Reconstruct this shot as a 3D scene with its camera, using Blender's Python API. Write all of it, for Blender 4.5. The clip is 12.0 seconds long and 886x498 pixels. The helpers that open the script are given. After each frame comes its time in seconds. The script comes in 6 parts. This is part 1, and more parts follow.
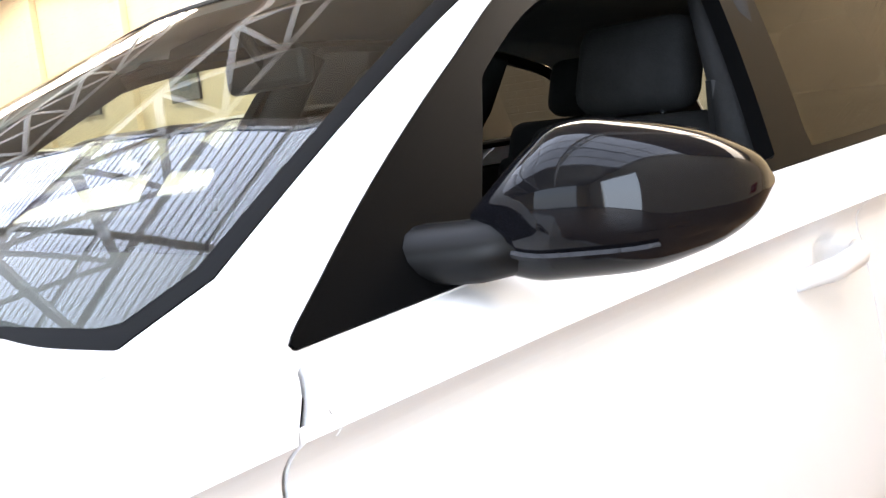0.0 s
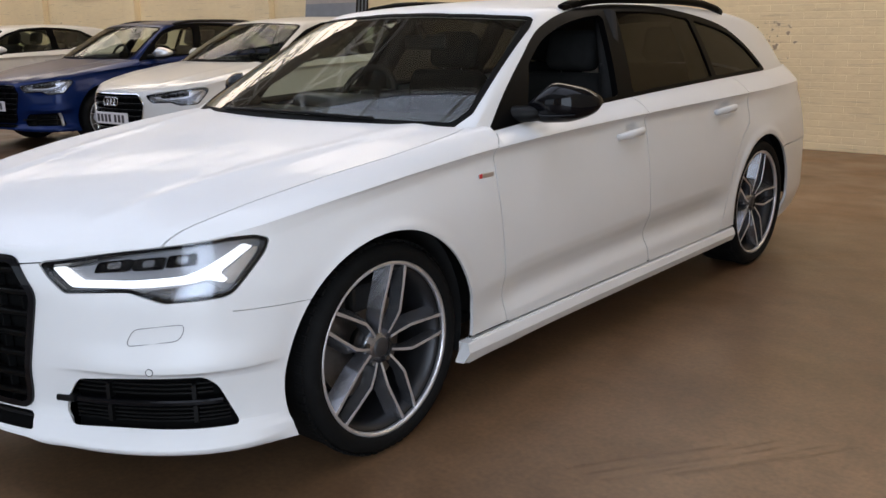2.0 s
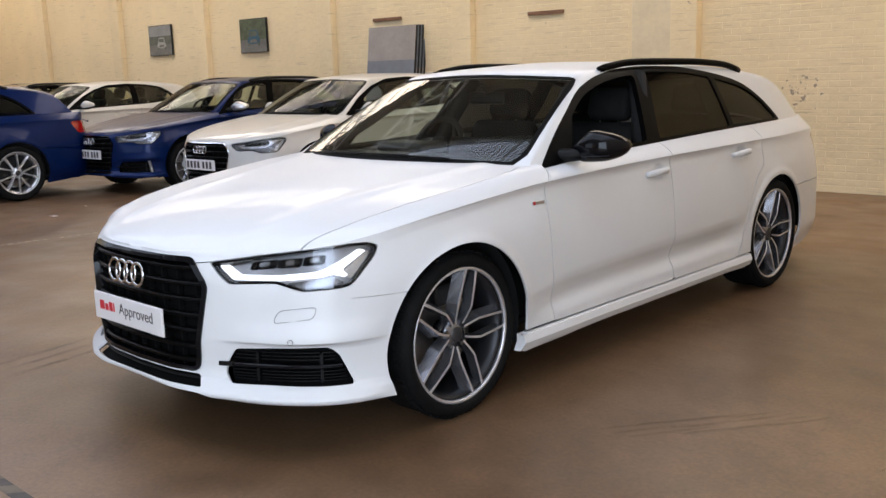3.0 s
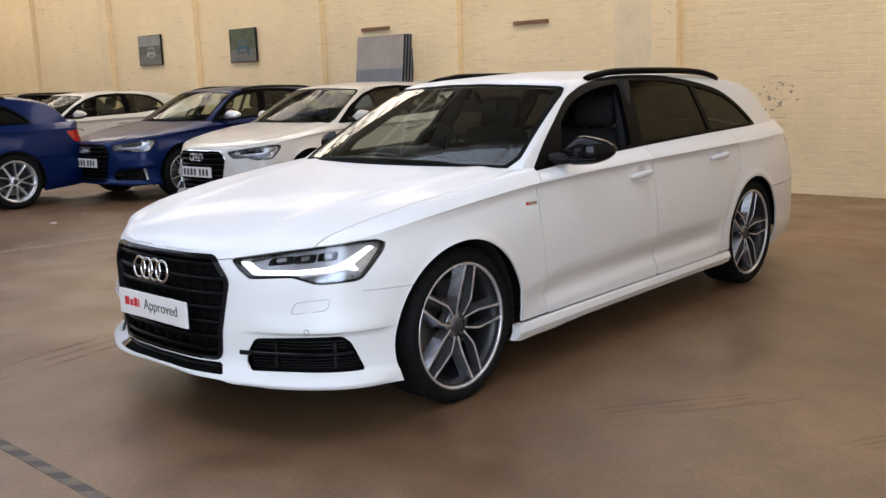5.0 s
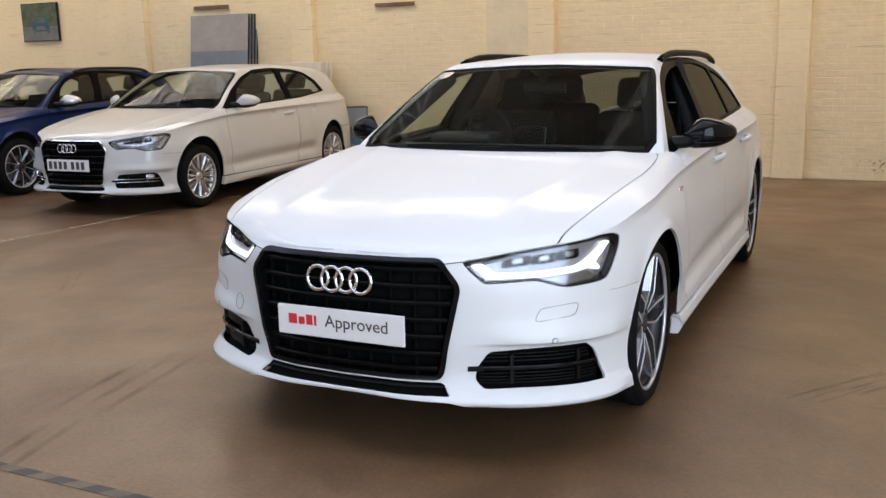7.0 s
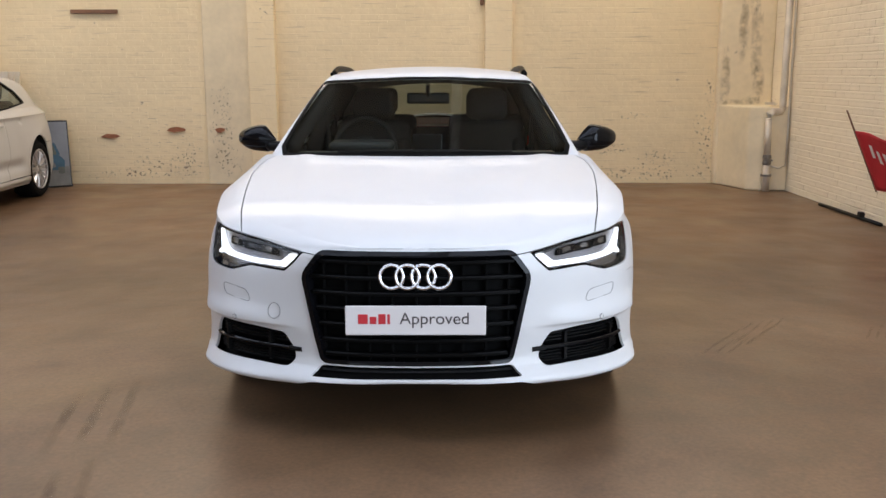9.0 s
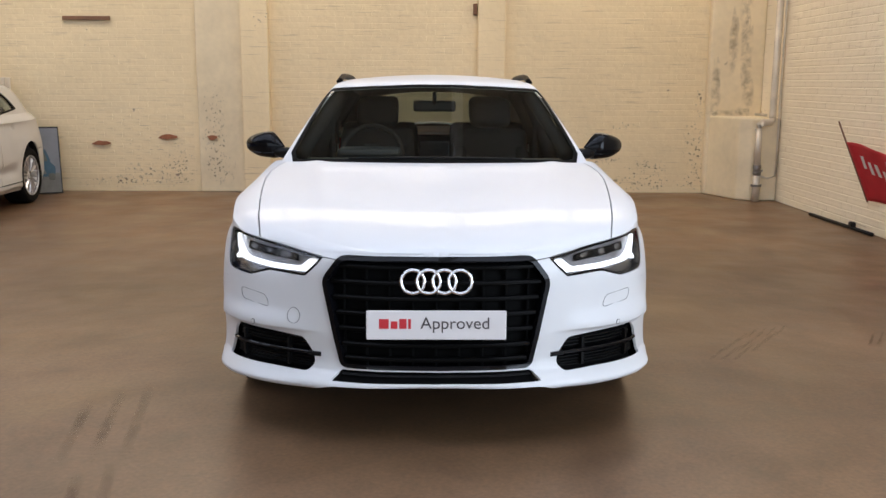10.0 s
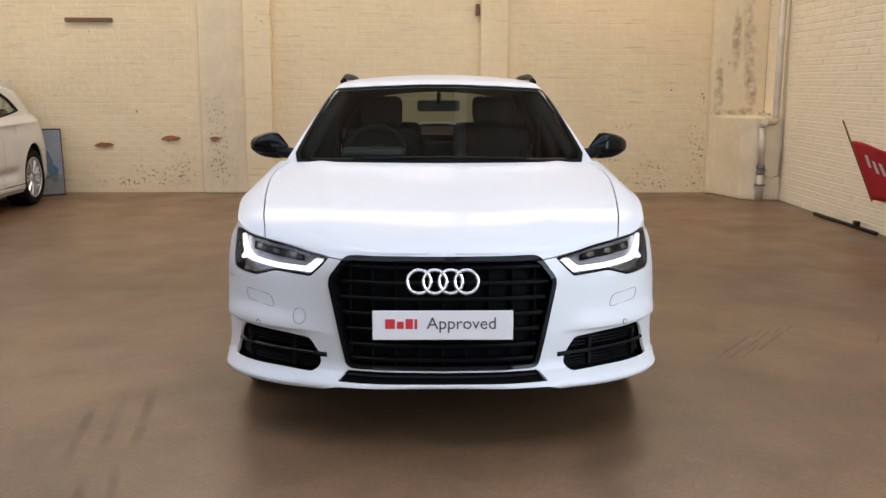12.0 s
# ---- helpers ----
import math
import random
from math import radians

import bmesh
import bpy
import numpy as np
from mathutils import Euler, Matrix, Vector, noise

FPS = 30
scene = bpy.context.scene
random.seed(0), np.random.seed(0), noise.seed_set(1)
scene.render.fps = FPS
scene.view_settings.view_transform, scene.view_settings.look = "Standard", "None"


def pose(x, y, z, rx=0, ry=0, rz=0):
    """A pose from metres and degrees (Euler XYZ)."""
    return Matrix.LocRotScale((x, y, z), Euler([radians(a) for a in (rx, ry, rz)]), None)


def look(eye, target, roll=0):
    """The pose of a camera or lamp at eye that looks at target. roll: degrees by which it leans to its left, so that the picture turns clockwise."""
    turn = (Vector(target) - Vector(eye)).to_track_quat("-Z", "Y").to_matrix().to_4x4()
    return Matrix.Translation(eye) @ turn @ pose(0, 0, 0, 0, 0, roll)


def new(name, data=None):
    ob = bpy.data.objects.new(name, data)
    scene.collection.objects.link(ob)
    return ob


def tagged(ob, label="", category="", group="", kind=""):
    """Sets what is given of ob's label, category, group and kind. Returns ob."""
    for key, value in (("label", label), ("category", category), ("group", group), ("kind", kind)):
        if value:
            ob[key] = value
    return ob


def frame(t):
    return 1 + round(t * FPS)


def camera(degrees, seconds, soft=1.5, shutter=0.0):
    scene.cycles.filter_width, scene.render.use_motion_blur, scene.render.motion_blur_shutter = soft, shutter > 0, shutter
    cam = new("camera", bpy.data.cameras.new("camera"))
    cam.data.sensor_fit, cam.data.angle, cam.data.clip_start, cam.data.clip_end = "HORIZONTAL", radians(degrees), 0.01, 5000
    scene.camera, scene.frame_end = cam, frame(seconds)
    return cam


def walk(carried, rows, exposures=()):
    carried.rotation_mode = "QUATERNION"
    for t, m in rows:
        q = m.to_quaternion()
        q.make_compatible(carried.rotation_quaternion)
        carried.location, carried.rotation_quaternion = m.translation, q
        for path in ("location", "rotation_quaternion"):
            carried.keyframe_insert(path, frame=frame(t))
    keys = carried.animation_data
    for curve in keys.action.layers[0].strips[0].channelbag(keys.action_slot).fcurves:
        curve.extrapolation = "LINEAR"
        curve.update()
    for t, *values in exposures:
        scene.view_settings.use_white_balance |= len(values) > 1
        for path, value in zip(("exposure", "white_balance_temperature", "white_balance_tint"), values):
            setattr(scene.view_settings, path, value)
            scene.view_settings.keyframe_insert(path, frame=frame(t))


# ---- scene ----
cam = camera(51.2, 12.0)
EXPO, SKYLIGHT, DOORWAY, FLANK_FILL, WALL_FILL = -0.70, 1200.0, 270.0, 690.0, 1080.0
PATH = [
    (0, (1.42, 1.131, 1.12), (0.017, 2.531, 0.85), -6.5),
    (0.2, (1.554, 0.92, 1.215), (0.166, 2.294, 0.79), -3.4),
    (0.5, (1.745, 0.602, 1.21), (0.39, 2.02, 0.8), -3.5),
    (0.7, (1.912, 0.367, 1.27), (0.567, 1.77, 0.808), -1.9),
    (1, (2.118, 0.01, 1.26), (0.8, 1.438, 0.79), -1.6),
    (1.5, (2.487, -0.532, 1.297), (1.24, 0.944, 0.782), -0.4),
    (2, (2.802, -1.055, 1.338), (1.544, 0.423, 0.858), -1.2),
    (2.5, (3.102, -1.477, 1.342), (1.776, -0.039, 0.924), -1.8),
    (3, (3.313, -1.755, 1.383), (1.965, -0.325, 1.01), -1.6),
    (5, (3.465, -2.026, 1.398), (2.141, -0.571, 1.039), -1.9),
    (5.5, (3.308, -2.127, 1.382), (2.015, -0.654, 0.986), -1.7),
    (6, (2.885, -2.368, 1.373), (1.653, -0.847, 0.961), -0.0),
    (6.5, (2.304, -2.527, 1.39), (1.184, -0.918, 0.989), -0.2),
    (7, (1.702, -2.734, 1.41), (0.854, -0.967, 1.008), -1.3),
    (7.5, (1.151, -2.825, 1.385), (0.624, -0.939, 0.98), -1.5),
    (7.7, (0.922, -2.915, 1.374), (0.525, -0.996, 0.973), -1.3),
    (9.5, (0.03, -3.385, 1.404), (0.041, -1.42, 1.035), 0.2),
    (10, (-0.024, -3.372, 1.386), (0.004, -1.404, 1.03), 0.3),
    (10.5, (-0.039, -3.359, 1.379), (-0.006, -1.391, 1.025), 0.1),
    (11, (-0.043, -3.352, 1.376), (-0.006, -1.384, 1.02), 0.2),
    (11.5, (-0.039, -3.355, 1.381), (-0.008, -1.387, 1.025), 0.2),
    (12, (-0.04, -3.359, 1.379), (-0.016, -1.39, 1.025), 0.1),
]
walk(cam, [(t, look(eye, target, roll)) for t, eye, target, roll in PATH],
     exposures=[(0, EXPO + 1.55), (0.3, EXPO + 0.56), (0.6, EXPO - 0.22), (1.0, EXPO - 0.62), (1.7, EXPO - 0.35), (2.5, EXPO - 0.08), (3.2, EXPO), (12, EXPO)])

# ---- world and light ----
world = bpy.data.worlds.new("sky")
scene.world = world
world.use_nodes = True
wn = world.node_tree.nodes
sky = wn.new("ShaderNodeTexSky")
sky.sky_type, sky.sun_disc = "NISHITA", False
sky.sun_elevation, sky.sun_rotation = radians(48), radians(70)
wn["Background"].inputs["Strength"].default_value = 0.12
world.node_tree.links.new(sky.outputs["Color"], wn["Background"].inputs["Color"])

X_EAST, X_WEST, Y_NORTH, Y_SOUTH = 4.12, -23.0, 8.40, -11.0
MID_X, MID_Y = (X_EAST + X_WEST) / 2, (Y_NORTH + Y_SOUTH) / 2
# roof in section: height over y; its middle stretch is glazed on both slopes
RIDGE_Y, RIDGE_Z, GLASS_Z, EAVE_Z = 0.30, 6.35, 5.5, 4.25
GLASS_N, GLASS_S = 3.00, -3.00
FILL_Y = 6.9


def ROOF_N(y):
    return GLASS_Z + (EAVE_Z - GLASS_Z) * (y - GLASS_N) / (Y_NORTH + 0.3 - GLASS_N)


GIRDERS = [0.38 - 4.4 * k for k in range(6)]


def area_light(name, m, sx, sy, watts, colour):
    d = bpy.data.lights.new(name, "AREA")
    d.shape, d.size, d.size_y, d.energy, d.color = "RECTANGLE", sx, sy, watts, colour
    ob = new(name, d)
    ob.matrix_world = m
    return ob


# daylight enters through the glazed slopes, and through the doorway behind
for gy in (GLASS_N, GLASS_S):
    cy, cz = (gy + RIDGE_Y) / 2, (GLASS_Z + RIDGE_Z) / 2 + 0.16
    tilt = (RIDGE_Z - GLASS_Z) / (gy - RIDGE_Y)
    area_light("skylight_daylight", look((MID_X, cy, cz), (MID_X, cy - tilt * 2.0, cz - 2.0)), X_EAST - X_WEST - 0.4, math.hypot(gy - RIDGE_Y, RIDGE_Z - GLASS_Z) - 0.05, SKYLIGHT, (0.74, 0.81, 1.0))
# fill lamp added over the north slope to brighten the wall below
tilt = (EAVE_Z - GLASS_Z) / (Y_NORTH + 0.3 - GLASS_N)
area_light("wall_fill_light", look((MID_X, FILL_Y, ROOF_N(FILL_Y) + 0.17), (MID_X, FILL_Y + tilt * 2.0, ROOF_N(FILL_Y) - 1.83)), X_EAST - X_WEST - 0.4, 1.5, WALL_FILL, (1.0, 0.86, 0.73))
# cool fill lamp added in the east wall to light the car's flank
area_light("flank_fill_light", look((X_EAST + 0.06, -4.4, 2.0), (X_EAST - 5, -4.4, 1.9)), 5.4, 3.9, FLANK_FILL, (0.72, 0.83, 1.0))
area_light("doorway_daylight", look((-1.5, Y_SOUTH - 0.05, 2.1), (-1.5, 0, 1.6)), 9.0, 4.0, DOORWAY, (0.74, 0.83, 1.0))


# ---- materials ----
def mat(name, colour, rough=0.5, metal=0.0, vary=0.08, scale=6.0, bump=0.0, bump_scale=60.0, coat=0.0, colour2=None, spec=0.5):
    m = bpy.data.materials.new(name)
    m.use_nodes = True
    nt = m.node_tree
    b = nt.nodes["Principled BSDF"]
    b.inputs["Roughness"].default_value = rough
    b.inputs["Metallic"].default_value = metal
    b.inputs["Coat Weight"].default_value = coat
    b.inputs["Coat Roughness"].default_value = 0.03
    b.inputs["Specular IOR Level"].default_value = spec
    b.inputs["Base Color"].default_value = (*colour, 1)
    tc = nt.nodes.new("ShaderNodeTexCoord")
    if vary:
        n1 = nt.nodes.new("ShaderNodeTexNoise")
        n1.inputs["Scale"].default_value, n1.inputs["Detail"].default_value = scale, 6
        n2 = nt.nodes.new("ShaderNodeTexNoise")
        n2.inputs["Scale"].default_value, n2.inputs["Detail"].default_value = scale * 9, 3
        mx = nt.nodes.new("ShaderNodeMath")
        mx.operation = "MULTIPLY_ADD"
        mx.inputs[1].default_value = 0.35
        rp = nt.nodes.new("ShaderNodeValToRGB")
        lo = colour2 or tuple(c * (1 - vary) for c in colour)
        hi = tuple(min(1, c * (1 + vary)) for c in colour)
        rp.color_ramp.elements[0].color, rp.color_ramp.elements[1].color = (*lo, 1), (*hi, 1)
        rp.color_ramp.elements[0].position, rp.color_ramp.elements[1].position = 0.45, 0.85
        for n in (n1, n2):
            nt.links.new(tc.outputs["Object"], n.inputs["Vector"])
        nt.links.new(n2.outputs["Fac"], mx.inputs[0])
        nt.links.new(n1.outputs["Fac"], mx.inputs[2])
        nt.links.new(mx.outputs[0], rp.inputs["Fac"])
        nt.links.new(rp.outputs["Color"], b.inputs["Base Color"])
    if bump:
        nb = nt.nodes.new("ShaderNodeTexNoise")
        nb.inputs["Scale"].default_value, nb.inputs["Detail"].default_value = bump_scale, 5
        bp = nt.nodes.new("ShaderNodeBump")
        bp.inputs["Strength"].default_value, bp.inputs["Distance"].default_value = bump, 0.01
        nt.links.new(tc.outputs["Object"], nb.inputs["Vector"])
        nt.links.new(nb.outputs["Fac"], bp.inputs["Height"])
        nt.links.new(bp.outputs["Normal"], b.inputs["Normal"])
    return m


def glass(name, tint, gloss=1.0):
    m = bpy.data.materials.new(name)
    m.use_nodes = True
    nt = m.node_tree
    for n in list(nt.nodes):
        nt.nodes.remove(n)
    out = nt.nodes.new("ShaderNodeOutputMaterial")
    tr = nt.nodes.new("ShaderNodeBsdfTransparent")
    tr.inputs["Color"].default_value = (*tint, 1)
    gl = nt.nodes.new("ShaderNodeBsdfGlossy")
    gl.inputs["Roughness"].default_value = 0.01
    # gloss that grows towards grazing view, alike from both sides
    lw = nt.nodes.new("ShaderNodeLayerWeight")
    pw, fr = nt.nodes.new("ShaderNodeMath"), nt.nodes.new("ShaderNodeMath")
    pw.operation, fr.operation = "POWER", "MULTIPLY_ADD"
    pw.inputs[1].default_value = 5.0
    fr.inputs[1].default_value, fr.inputs[2].default_value = 0.93 * gloss, 0.052 * gloss
    nt.links.new(lw.outputs["Facing"], pw.inputs[0])
    nt.links.new(pw.outputs[0], fr.inputs[0])
    mx = nt.nodes.new("ShaderNodeMixShader")
    nt.links.new(fr.outputs[0], mx.inputs[0])
    nt.links.new(tr.outputs[0], mx.inputs[1])
    nt.links.new(gl.outputs[0], mx.inputs[2])
    nt.links.new(mx.outputs[0], out.inputs["Surface"])
    return m


def glow(name, colour, strength):
    m = bpy.data.materials.new(name)
    m.use_nodes = True
    b = m.node_tree.nodes["Principled BSDF"]
    b.inputs["Base Color"].default_value = (*colour, 1)
    b.inputs["Emission Color"].default_value = (*colour, 1)
    b.inputs["Emission Strength"].default_value = strength
    return m


M_HOUSING = mat("grey_lamp_housing", (0.27, 0.27, 0.285), 0.32, 0.6, vary=0.1)
M_WHITE = mat("white_car_paint", (0.68, 0.68, 0.68), 0.36, vary=0.012, scale=2, coat=0.20, spec=0.28)
M_CREAM = mat("cream_white_car_paint", (0.55, 0.54, 0.515), 0.3, vary=0.02, scale=2, coat=0.5)
M_BLUE = mat("blue_car_paint", (0.0022, 0.0125, 0.070), 0.30, 0.25, vary=0.06, scale=3, coat=0.15, spec=0.12)
M_DARKCAR = mat("black_car_paint", (0.02, 0.02, 0.022), 0.25, 0.2, vary=0.06, scale=3, coat=1.0)
M_GLOSS = mat("gloss_black_plastic", (0.004, 0.004, 0.005), 0.05, vary=0.1, spec=0.2)
M_SATIN = mat("satin_black_plastic", (0.005, 0.005, 0.005), 0.42, vary=0.1, spec=0.15)
M_TRIM = mat("black_window_trim", (0.0025, 0.0025, 0.0026), 0.35, vary=0.1, spec=0.025)
M_BLACK = mat("black_plastic", (0.010, 0.010, 0.0105), 0.5, spec=0.3, vary=0.15, bump=0.1, bump_scale=300)
M_MATT = mat("matt_black_lining", (0.006, 0.006, 0.006), 0.9, vary=0.1)
M_VOID = mat("unlit_black_mesh", (0.003, 0.003, 0.003), 0.8, vary=0.1, spec=0.08)
M_GRILLE = mat("black_grille_plastic", (0.003, 0.003, 0.003), 0.3, vary=0.1, spec=0.08)
M_BORDER = mat("black_glass_border", (0.004, 0.004, 0.004), 0.6, vary=0.1, spec=0.05)
M_SEAM = mat("grey_seam", (0.16, 0.16, 0.16), 0.6, vary=0.1)
M_RUBBER = mat("tyre_rubber", (0.007, 0.007, 0.007), 0.75, spec=0.10, vary=0.2, scale=20, bump=0.15, bump_scale=180)
M_BARREL = mat("dark_rim_barrel", (0.032, 0.032, 0.035), 0.4, 0.6, vary=0.08)
M_ALLOY = mat("machined_alloy", (0.64, 0.64, 0.66), 0.32, 0.7, vary=0.08, scale=30)
M_CAP = mat("dark_wheel_cap", (0.05, 0.05, 0.054), 0.4, 0.5, vary=0.1)
M_GUN = mat("gunmetal_alloy", (0.22, 0.22, 0.235), 0.27, 0.85, vary=0.08, scale=12)
M_SILVER = mat("silver_alloy", (0.68, 0.68, 0.69), 0.3, 0.9, vary=0.06, scale=12)
M_CHROME = mat("chrome", (0.82, 0.82, 0.83), 0.07, 1.0, vary=0.02)
M_STEEL = mat("brake_disc_steel", (0.25, 0.24, 0.23), 0.4, 1.0, vary=0.15, scale=20)
M_LINING = mat("interior_fabric", (0.022, 0.022, 0.022), 0.9, spec=0.1, vary=0.2, scale=15, bump=0.2, bump_scale=400)
M_LEATHER = mat("black_seat_leather", (0.018, 0.018, 0.018), 0.7, spec=0.12, vary=0.2, scale=15, bump=0.2, bump_scale=250)
M_DASH = mat("dashboard_plastic", (0.013, 0.013, 0.0135), 0.6, vary=0.15, bump=0.15, bump_scale=300)
M_GREYLINE = mat("grey_headliner", (0.08, 0.077, 0.072), 0.9, vary=0.1, bump=0.1, bump_scale=300)
M_WIND = glass("windscreen_glass", (0.73, 0.79, 0.74))
M_CARG = glass("car_glass", (0.73, 0.79, 0.74), 0.5)
M_REARG = glass("rear_screen_glass", (0.27, 0.29, 0.27))
M_PRIV = glass("privacy_glass", (0.05, 0.05, 0.05), 0.42)
M_CLEAR = glass("clear_lamp_glass", (0.92, 0.93, 0.95), 0.55)
M_SIDEG = glass("side_glass", (0.72, 0.78, 0.74))
M_DRL = glow("daytime_running_light", (0.95, 0.97, 1.0), 2.0)
M_LAMPIN = mat("lamp_reflector", (0.22, 0.22, 0.23), 0.22, 0.9, vary=0.1)
M_REFL = mat("bright_lamp_reflector", (0.62, 0.62, 0.64), 0.22, 0.8, vary=0.15, scale=20)
M_RED = mat("red_lamp_plastic", (0.35, 0.008, 0.008), 0.15, vary=0.1, coat=0.8)
M_PLATE = mat("white_plate", (0.74, 0.71, 0.70), 0.3, vary=0.02)
M_BOARD = mat("cream_board", (0.66, 0.58, 0.46), 0.6, vary=0.06)
M_PRINT_RED = mat("red_print", (0.55, 0.03, 0.04), 0.4, vary=0.02)
M_PRINT = mat("dark_print", (0.06, 0.05, 0.05), 0.4, vary=0.02)
M_YELLOW = mat("yellow_plate", (0.7, 0.5, 0.05), 0.35, vary=0.03)


# ---- mesh helpers ----
def part(name, bm, material, parent=None, label="", smooth=False):
    me = bpy.data.meshes.new(name)
    bm.normal_update()
    bm.to_mesh(me)
    bm.free()
    me.materials.append(material)
    if smooth:
        me.shade_smooth()
    ob = new(name, me)
    ob.parent = parent
    if label:
        tagged(ob, label)
    return ob


def box(size, at=(0, 0, 0), bevel=0.0, rot=None, segs=2):
    bm = bmesh.new()
    bmesh.ops.create_cube(bm, size=1)
    bmesh.ops.scale(bm, vec=size, verts=bm.verts)
    if bevel:
        bmesh.ops.bevel(bm, geom=bm.edges[:], offset=bevel, segments=segs, affect="EDGES", profile=0.5)
    m = Matrix.Translation(at) @ (rot if rot else Matrix())
    bmesh.ops.transform(bm, matrix=m, verts=bm.verts)
    return bm


def join(*bms):
    a = bms[0]
    for b in bms[1:]:
        me = bpy.data.meshes.new("tmp")
        b.to_mesh(me)
        b.free()
        a.from_mesh(me)
        bpy.data.meshes.remove(me)
    return a


def prism(poly, depth, m=None, bevel=0.0):
    """A flat outline in x, y, drawn out along z by depth."""
    bm = bmesh.new()
    f = bm.faces.new([bm.verts.new((x, y, 0)) for x, y in poly])
    r = bmesh.ops.extrude_face_region(bm, geom=[f])
    bmesh.ops.translate(bm, vec=(0, 0, depth), verts=[e for e in r["geom"] if isinstance(e, bmesh.types.BMVert)])
    bmesh.ops.recalc_face_normals(bm, faces=bm.faces[:])
    if bevel:
        bmesh.ops.bevel(bm, geom=bm.edges[:], offset=bevel, segments=2, affect="EDGES", profile=0.5)
    if m:
        bmesh.ops.transform(bm, matrix=m, verts=bm.verts)
    return bm


def lathe(profile, n=64, m=None, closed=False):
    """Turns a profile of (radius, height) round the z axis."""
    bm = bmesh.new()
    rings = []
    for k in range(n):
        a = 2 * math.pi * k / n
        rings.append([bm.verts.new((r * math.cos(a), r * math.sin(a), h)) for r, h in profile])
    cnt = len(profile) if closed else len(profile) - 1
    for k in range(n):
        p, q = rings[k], rings[(k + 1) % n]
        for i in range(cnt):
            j = (i + 1) % len(profile)
            bm.faces.new((p[i], q[i], q[j], p[j]))
    bmesh.ops.remove_doubles(bm, verts=bm.verts, dist=1e-5)
    bmesh.ops.recalc_face_normals(bm, faces=bm.faces[:])
    if m:
        bmesh.ops.transform(bm, matrix=m, verts=bm.verts)
    return bm


def tube(points, radius, n=10, closed=False, squash=1.0):
    """A round bar along points; squash flattens it in z."""
    bm = bmesh.new()
    pts = [Vector(p) for p in points]
    rings = []
    for i, p in enumerate(pts):
        a, b = (pts[i - 1], pts[(i + 1) % len(pts)]) if closed else (pts[max(i - 1, 0)], pts[min(i + 1, len(pts) - 1)])
        d = (b - a).normalized()
        up = Vector((0, 0, 1)) if abs(d.z) < 0.95 else Vector((1, 0, 0))
        s = d.cross(up).normalized()
        u = s.cross(d)
        r = radius[i] if isinstance(radius, (list, tuple)) else radius
        rings.append([bm.verts.new(p + s * r * math.cos(2 * math.pi * k / n) + u * r * squash * math.sin(2 * math.pi * k / n)) for k in range(n)])
    for i in range(len(rings) if closed else len(rings) - 1):
        p, q = rings[i], rings[(i + 1) % len(rings)]
        for k in range(n):
            bm.faces.new((p[k], p[(k + 1) % n], q[(k + 1) % n], q[k]))
    if not closed:
        bm.faces.new(rings[0][::-1])
        bm.faces.new(rings[-1])
    bmesh.ops.recalc_face_normals(bm, faces=bm.faces[:])
    return bm


def curve(*keys):
    """A smooth function through (t, value) keys that never overshoots them."""
    t = np.array([k[0] for k in keys], float)
    v = np.array([k[1] for k in keys], float)
    h, dl = np.diff(t), np.diff(v) / np.diff(t)
    m = np.zeros(len(t))
    m[0], m[-1] = dl[0], dl[-1]
    for i in range(1, len(t) - 1):
        if dl[i - 1] * dl[i] > 0:
            w1, w2 = 2 * h[i] + h[i - 1], h[i] + 2 * h[i - 1]
            m[i] = (w1 + w2) / (w1 / dl[i - 1] + w2 / dl[i])

    def f(x):
        x = np.clip(np.asarray(x, float), t[0], t[-1])
        i = np.clip(np.searchsorted(t, x, side="right") - 1, 0, len(t) - 2)
        s = (x - t[i]) / h[i]
        return (v[i] * (1 + 2 * s) * (1 - s) ** 2 + h[i] * m[i] * s * (1 - s) ** 2
                + v[i + 1] * s * s * (3 - 2 * s) + h[i] * m[i + 1] * s * s * (s - 1))
    return f


def fillet(pts, r, n=5):
    """Rounds the corners of a closed outline."""
    out, pts = [], [np.array(p, float) for p in pts]
    for i, p in enumerate(pts):
        a, b = pts[i - 1], pts[(i + 1) % len(pts)]
        ra = min(r, 0.45 * np.linalg.norm(a - p)) / max(np.linalg.norm(a - p), 1e-9)
        rb = min(r, 0.45 * np.linalg.norm(b - p)) / max(np.linalg.norm(b - p), 1e-9)
        p0, p1 = p + (a - p) * ra, p + (b - p) * rb
        for k in range(n):
            s = k / (n - 1)
            out.append((1 - s) ** 2 * p0 + 2 * s * (1 - s) * p + s * s * p1)
    return out


def sd(poly, u, v):
    """Signed distance to a closed outline, negative inside."""
    p = np.array(poly, float)
    q = np.roll(p, 1, axis=0)
    best = np.full(u.shape, 1e9)
    inside = np.zeros(u.shape, bool)
    for (x1, y1), (x0, y0) in zip(p, q):
        ex, ey = x1 - x0, y1 - y0
        L = ex * ex + ey * ey
        if L < 1e-14:
            continue
        s = np.clip(((u - x0) * ex + (v - y0) * ey) / L, 0, 1)
        best = np.minimum(best, (u - x0 - s * ex) ** 2 + (v - y0 - s * ey) ** 2)
        if y0 != y1:
            inside ^= ((y0 > v) != (y1 > v)) & (u < ex * (v - y0) / (y1 - y0) + x0)
    best = np.sqrt(best)
    return np.where(inside, -best, best)


